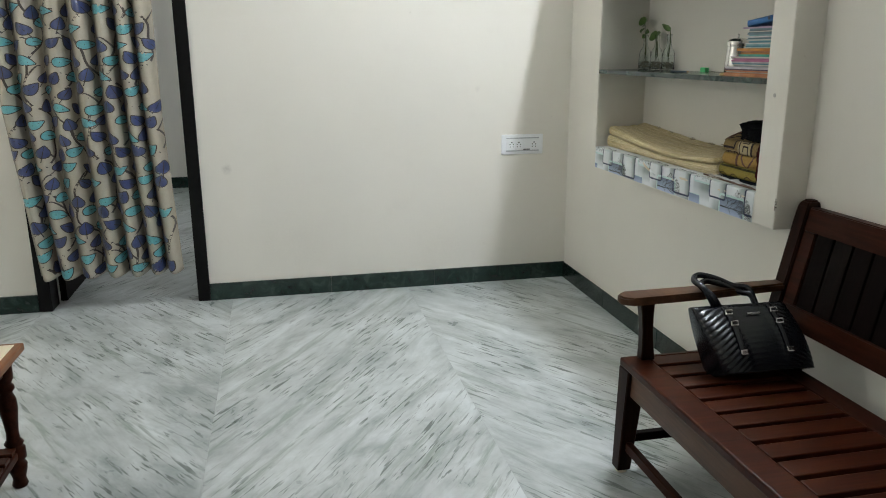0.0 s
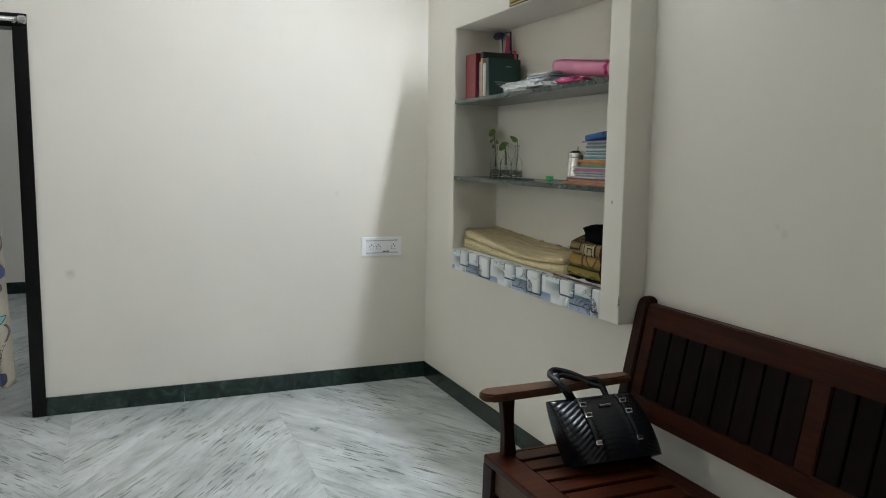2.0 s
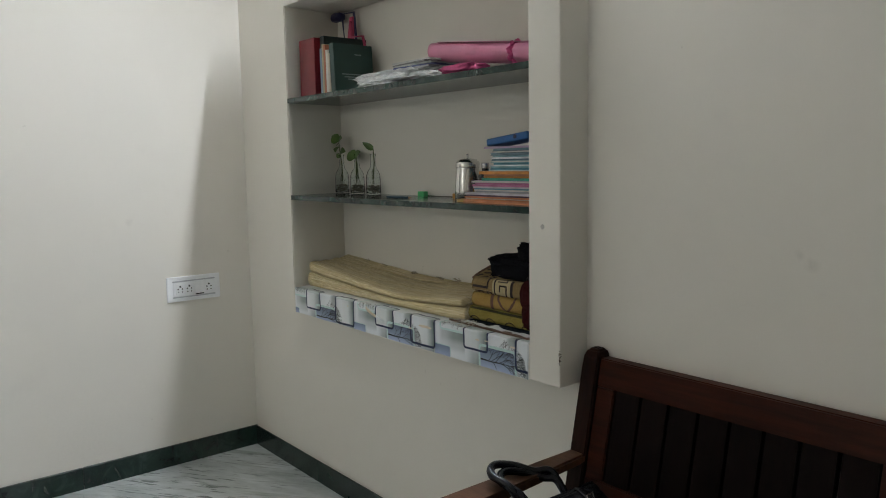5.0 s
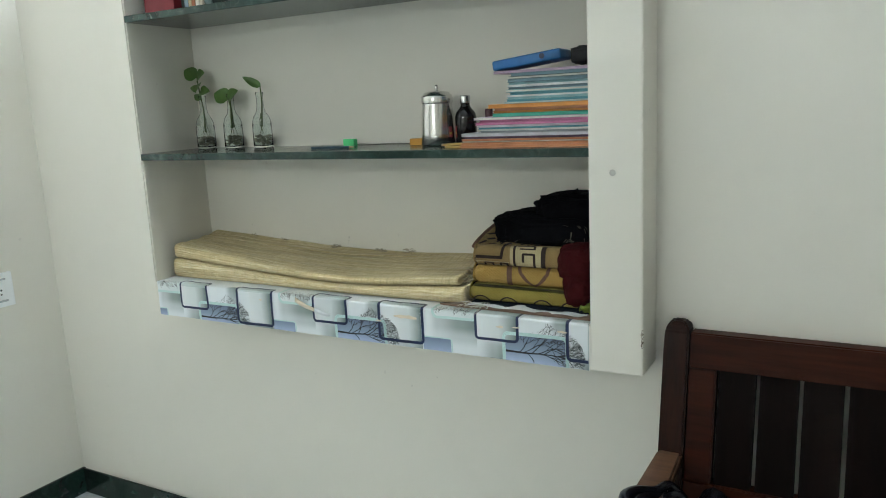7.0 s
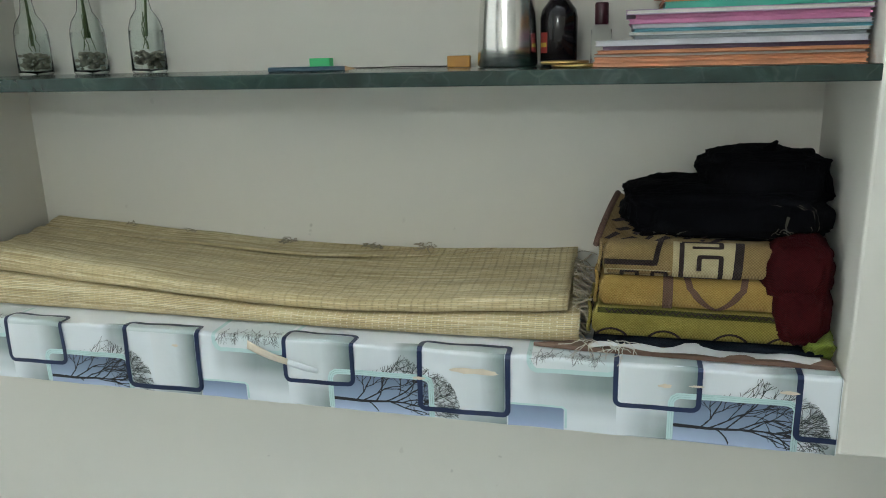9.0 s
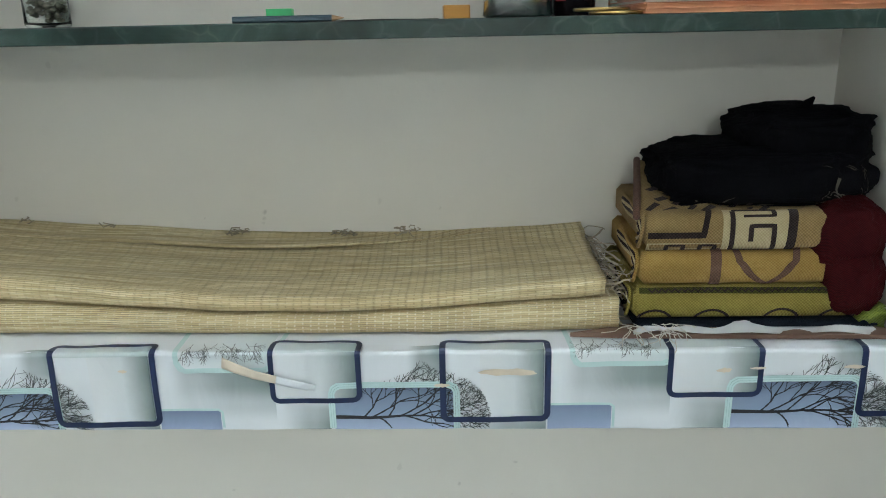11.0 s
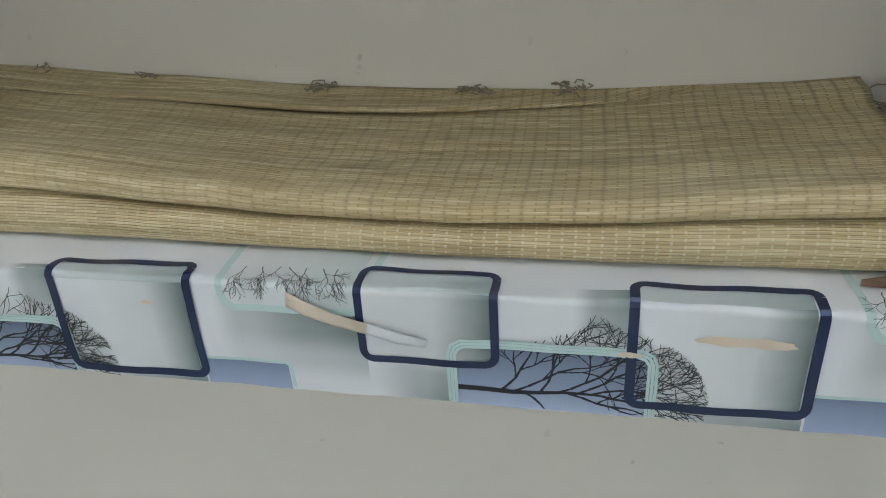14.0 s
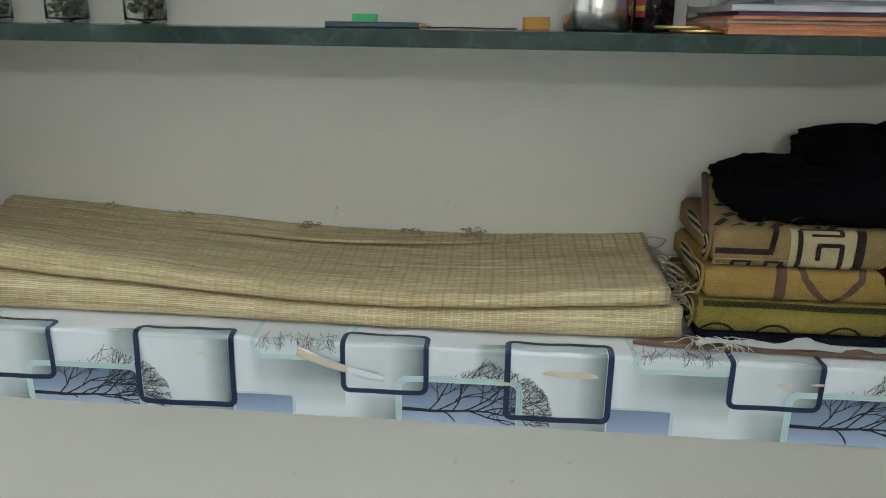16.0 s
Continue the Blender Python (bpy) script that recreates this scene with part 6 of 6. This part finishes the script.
# ---- stack of notebooks ----
def build_notebooks():
    rng = random.Random(21)
    peach, tan_, plum, silver, grey, pink = (0.62, 0.27, 0.13), (0.50, 0.22, 0.11), (0.10, 0.05, 0.10), (0.55, 0.54, 0.58), (0.33, 0.36, 0.38), (0.50, 0.17, 0.32)
    lilac, teal, aqua, white, slate, orange, green, dark = (0.45, 0.33, 0.45), (0.10, 0.30, 0.36), (0.28, 0.48, 0.52), (0.68, 0.70, 0.70), (0.12, 0.20, 0.24), (0.60, 0.25, 0.05), (0.05, 0.33, 0.24), (0.05, 0.07, 0.07)
    books = [(peach, 0.006, 3.000), (peach, 0.005, 2.999), (tan_, 0.005, 2.998), (peach, 0.004, 2.994), (plum, 0.005, 2.990), (silver, 0.007, 2.995),
             (grey, 0.005, 2.952), (white, 0.004, 2.956), (teal, 0.004, 2.953), (silver, 0.005, 2.955), (pink, 0.006, 2.957), (pink, 0.005, 2.950), (lilac, 0.006, 2.962),
             (green, 0.008, 2.915), (orange, 0.005, 2.918), (tan_, 0.006, 2.914), (orange, 0.009, 2.925), (aqua, 0.004, 2.885), (teal, 0.005, 2.880), (aqua, 0.005, 2.878), (white, 0.004, 2.878),
             (teal, 0.006, 2.876), (aqua, 0.006, 2.880), (slate, 0.005, 2.877), (white, 0.005, 2.876), (aqua, 0.005, 2.878), (slate, 0.007, 2.876), (dark, 0.006, 2.877), (slate, 0.007, 2.872), (lilac, 0.006, 2.915)]
    page = plain("paper pages", (0.66, 0.64, 0.58), 0.8, vary=0.12, scale=400)
    made = {}
    z = SHELF2_Z + 0.0004
    for i, (col, th, yl) in enumerate(books):
        words = {peach: "peach", tan_: "tan", plum: "dark plum", silver: "silvery grey", grey: "grey", pink: "pink", lilac: "pale lilac", teal: "teal", aqua: "pale blue", white: "white", slate: "slate grey", orange: "orange", green: "green foil", dark: "dark grey"}[col]
        if col not in made:
            made[col] = plain(words + " cover", col, 0.38, vary=0.22, scale=25, bumps=0.05)
        xf = 1.812 + rng.uniform(-0.006, 0.008)
        y0 = 2.687 + rng.uniform(0, 0.003)
        nb = thing("notebook", pose((xf + 2.0) / 2, (y0 + yl) / 2, z), f"thin {words} notebook lying in the stack", "notebook", "stacked notebooks")
        turn = pose(0, 0, 0, 0, 0, rng.uniform(-1.2, 1.2))
        hx, hy = (2.0 - xf) / 2, (yl - y0) / 2
        for k, (a, b) in enumerate(((0.0, 0.0011), (th - 0.0011, th - 0.0001))):
            bm = box_bm(-hx, hx, -hy, hy, a, b, bevel=0.0004, seg=1)
            bm.transform(turn)
            part("cover", bm, made[col], nb)
        bm = box_bm(-hx + 0.0015, hx - 0.001, -hy + 0.002, hy - 0.0015, 0.0011, th - 0.0011)
        bm.transform(turn)
        part("page_block", bm, page if i % 5 == 2 else made[col], nb)
        z += th
    bx = thing("blue_case", pose(1.89, 2.848, z), "bright blue plastic case lying on the notebooks", "case")
    bm = box_bm(-0.045, 0.050, -0.078, 0.080, 0.0, 0.022, bevel=0.005, seg=3)
    bm.transform(pose(0, 0, 0, -7, 0, 5))
    bm.transform(Matrix.Translation((0, 0, 0.0105)))
    part("shell", bm, plain("blue plastic", (0.02, 0.13, 0.34), 0.45), bx, "", True)
    bm = lathe([(0.006, 0), (0.006, 0.002), (0.0, 0.002)], 14)
    bm.transform(pose(-0.046, -0.040, 0.027, 0, -90))
    part("latch", bm, plain("dark latch", (0.01, 0.02, 0.05), 0.4), bx)
    blk = heap((1.895, 2.722, z + 0.024), (0.045, 0.032, 0.020), 4.4, 0.2, 36, 20, 0.7)
    tagged(part("dark_pouch", blk, plain("dark fabric", (0.012, 0.012, 0.014), 0.8), None, "", True), "small dark pouch beside the blue case", "pouch")


build_notebooks()


# ---- things on the upper stone shelf ----
def book_box(name, label, x0, x1, y0, y1, z1, col, tilt=0.0, category="book", spine=True):
    z0 = SHELF1_Z + 0.0005
    b = thing(name, pose((x0 + x1) / 2, (y0 + y1) / 2, z0), label, category, "books on the upper shelf")
    cov = plain(label.split()[0] + " book cover", col, 0.4, vary=0.15, scale=20)
    hx, hy, h = (x1 - x0) / 2, (y1 - y0) / 2, z1 - z0
    t = pose(0, 0, 0, tilt)
    c = min(0.003, hy * 0.25)
    for s in (-1, 1):
        bm = box_bm(-hx, hx, min(s * hy, s * (hy - c)), max(s * hy, s * (hy - c)), 0, h, bevel=0.0006, seg=1)
        bm.transform(t)
        part("cover", bm, cov, b)
    bm = box_bm(-hx, -hx + 0.003, -hy + c, hy - c, 0, h, bevel=0.0006, seg=1)
    bm.transform(t)
    part("spine", bm, cov, b)
    bm = box_bm(-hx + 0.003, hx - 0.004, -hy + c, hy - c, 0.003, h - 0.004)
    bm.transform(t)
    part("page_block", bm, plain("book pages", (0.62, 0.58, 0.48), 0.8, vary=0.1, scale=300), b)
    return b


def build_upper_shelf():
    z = SHELF1_Z
    book_box("box_file", "deep red box file standing on the shelf", 1.812, 2.030, 3.868, 3.985, 1.862, (0.17, 0.006, 0.012), category="box file")
    book_box("book", "dark green tall book", 1.835, 2.030, 3.835, 3.864, 1.866, (0.012, 0.030, 0.028))
    y = 3.832
    for col, th, h, lab in (((0.16, 0.24, 0.30), 0.016, 0.175, "grey blue thin book"), ((0.42, 0.35, 0.20), 0.012, 0.190, "beige thin book"), ((0.40, 0.13, 0.06), 0.014, 0.186, "rust red thin book"), ((0.60, 0.58, 0.52), 0.016, 0.165, "white paperback book"), ((0.55, 0.50, 0.40), 0.012, 0.150, "cream thin book")):
        book_box("book", lab + " standing on the shelf", 1.815, 1.985, y - th, y - 0.001, z + h, col, -1.0)
        y -= th
    g = book_box("diary", "dark green diary with a printed cover", 1.818, 1.992, y - 0.034, y - 0.004, z + 0.186, (0.020, 0.060, 0.052), -4.0, "diary")
    pr = plain("pale cover print", (0.25, 0.32, 0.32), 0.5)
    for x0, x1, zz in ((-0.045, 0.05, 0.060), (-0.03, 0.06, 0.052), (-0.055, 0.03, 0.070), (0.005, 0.035, 0.145)):
        bm = box_bm(x0, x1, -0.0160, -0.0154, zz, zz + 0.004)
        bm.transform(pose(0, 0, 0, -4.0))
        part("cover_print", bm, pr, g)
    # small clip-on fan handle shape: a dark plastic frame with a pink strap
    fr = thing("toy_frame", pose(2.0, 3.86, z), "dark blue plastic frame with a pink strap behind the books", "toy")
    navy, pinkm = plain("navy plastic", (0.02, 0.02, 0.08), 0.35), plain("pink strap", (0.60, 0.07, 0.16), 0.45)
    bm = bmesh.new()
    sweep(bm, [(2.0, 3.935, z + 0.155), (2.0, 3.962, z + 0.343), (2.005, 3.880, z + 0.338), (2.005, 3.862, z + 0.17)], 0.0055, 8)
    partw("frame", bm, navy, fr)
    partw("head", heap((1.995, 3.985, z + 0.332), (0.022, 0.040, 0.018), 2.5, 0.1, 30, 16, 0.8), navy, fr, "", True)
    bm = bmesh.new()
    prism(bm, [(1.994, 3.935, z + 0.165), (1.994, 3.872, z + 0.165), (1.994, 3.874, z + 0.32), (1.994, 3.895, z + 0.32)], (0.006, 0, 0))
    partw("panel", bm, pinkm, fr)
    bm = bmesh.new()
    sweep(bm, [(1.985, 3.875, z + 0.30), (1.985, 3.865, z + 0.238), (1.985, 3.79, z + 0.232), (1.985, 3.775, z + 0.19), (1.98, 3.76, z + 0.10), (1.97, 3.72, z + 0.02), (1.97, 3.66, z + 0.008)], 0.0065, 8, 0.5)
    partw("strap", bm, pinkm, fr)
    bm = bmesh.new()
    sweep(bm, [(2.0, 3.94, z + 0.17), (2.0, 3.935, z + 0.006)], 0.006, 8)
    partw("foot", bm, navy, fr)
    # crumpled plastic, papers, pink roll
    sh = plain("white crumpled plastic", (0.80, 0.83, 0.87), 0.25, vary=0.28, scale=38, bumps=0.6)
    pl = part("plastic_bag", heap((1.880, 3.400, z + 0.0265), (0.082, 0.225, 0.0260), 6.1, 0.30, 110, 44, 0.7), sh)
    tagged(pl, "crumpled white and grey plastic bag lying on the shelf", "plastic bag")
    rng = random.Random(9)
    zz = z + 0.044
    for i, col in enumerate(((0.40, 0.40, 0.42), (0.10, 0.12, 0.26), (0.50, 0.52, 0.50), (0.22, 0.22, 0.22), (0.60, 0.60, 0.58))):
        bm = box_bm(-0.07, 0.06, -0.10, 0.10, 0, 0.0055, bevel=0.0006, seg=1)
        bm.transform(pose(1.905, 3.285 + rng.uniform(-0.01, 0.01), zz, 0, 0, rng.uniform(-6, 6)))
        tagged(part("magazine", bm, plain("magazine paper", col, 0.35, vary=0.3, scale=30)), "thin printed magazine lying on the plastic bag", "magazine", "magazines on the upper shelf")
        zz += 0.0057
    pinkp = plain("pink sheet", (0.66, 0.25, 0.38), 0.42, vary=0.12, scale=14)
    lift = lambda y: 0.120 * max(0.0, y - 2.70)     # its far end lies on the magazines
    rl = thing("pink_roll", pose(1.90, 2.95, z), "rolled pink plastic sheet tied with a ruffled band", "roll")
    bm = bmesh.new()
    rings = []
    for i in range(30):
        y = 3.245 - 0.550 * i / 29
        r = 0.029 - 0.005 * math.exp(-((y - 2.86) / 0.012) ** 2)
        rings.append([(1.905 + r * math.cos(t), y, z + 0.033 + lift(y) + (r + 0.002) * math.sin(t) * (1 + 0.04 * math.sin(3 * t))) for t in [2 * math.pi * k / 28 for k in range(28)]])
    loft(bm, rings)
    partw("roll", bm, pinkp, rl, "", True)
    bm = bmesh.new()
    prism(bm, [(1.93, 3.25, z + 0.064 + lift(3.25)), (1.88, 3.20, z + 0.063 + lift(3.20)), (1.885, 2.72, z + 0.063 + lift(2.72)), (1.93, 2.70, z + 0.064)], (0, 0, 0.0016))
    partw("loose_edge", bm, pinkp, rl)
    bm = bmesh.new()
    sweep(bm, [(1.905 + (0.028 + 0.004 * math.sin(9 * t)) * math.cos(t), 2.86 + 0.004 * math.sin(7 * t), z + 0.033 + lift(2.86) + (0.029 + 0.004 * math.sin(9 * t)) * math.sin(t)) for t in [2 * math.pi * k / 60 for k in range(61)]], 0.0075, 8)
    partw("band", bm, plain("hot pink band", (0.62, 0.08, 0.24), 0.6), rl, "ruffled hot pink band")
    pc = part("pink_cloth", heap((1.84, 3.02, z + 0.0165), (0.045, 0.085, 0.0155), 8.3, 0.25, 60, 26, 0.7), plain("hot pink cloth", (0.58, 0.09, 0.24), 0.7, vary=0.25, scale=60), None, "", True)
    tagged(pc, "crumpled hot pink cloth in front of the roll", "cloth")


build_upper_shelf()


# ---- marks on the niche ----
def build_marks():
    st = thing("sticker", pose(BOX_X - 0.001, 3.25, 2.04), "gold and black sticker above the niche opening", "sticker")
    gold, blk = plain("gold foil", (0.55, 0.42, 0.12), 0.35, 0.6), plain("black print", (0.01, 0.01, 0.01), 0.5)
    partw("plate", box_bm(BOX_X - 0.0016, BOX_X + 0.0006, 3.055, 3.442, 2.004, 2.092), blk, st)
    partw("border", box_bm(BOX_X - 0.0020, BOX_X - 0.0016, 3.060, 3.437, 2.009, 2.087), gold, st)
    partw("field", box_bm(BOX_X - 0.0024, BOX_X - 0.0020, 3.066, 3.431, 2.015, 2.081), blk, st)
    y = 3.424
    while y > 3.08:
        partw("letter_bar", box_bm(BOX_X - 0.0030, BOX_X - 0.0024, y - 0.013, y, 2.022, 2.074), gold, st)
        y -= 0.021
    n = lathe([(0.0068, 0), (0.0060, 0.0015), (0.0, 0.002)], 14)
    n.transform(pose(BOX_X, 2.632, 1.203, 0, -90))
    tagged(part("wall_plug", n, plain("grey filler", (0.50, 0.48, 0.44), 0.8)), "grey filled screw hole in the plaster", "wall plug")
    rng = random.Random(4)
    for (x, y, z, sx, sz), col in (((BOX_X - 0.0008, 2.5715, 0.850, 0.006, 0.013), (0.10, 0.075, 0.055)), ((BOX_X - 0.0008, 2.5725, 0.868, 0.004, 0.012), (0.30, 0.27, 0.22))):
        bm = bmesh.new()
        ring = [(x, y + abs(sx * math.cos(t)) * rng.uniform(0.5, 1.2) - 0.0025, z + sz * math.sin(t) * rng.uniform(0.7, 1.1)) for t in [2 * math.pi * i / 12 for i in range(12)]]
        ring = [(px, py, pz) for px, py, pz in ring]
        prism(bm, [(px, 2.5692 if i in (0,) else py, pz) for i, (px, py, pz) in enumerate(ring)], (0.006, 0, 0))
        tagged(part("plaster_chip", bm, plain("broken plaster", col, 0.9, vary=0.3, scale=200)), "chipped plaster on the niche edge", "chip", "plaster chips")


build_marks()
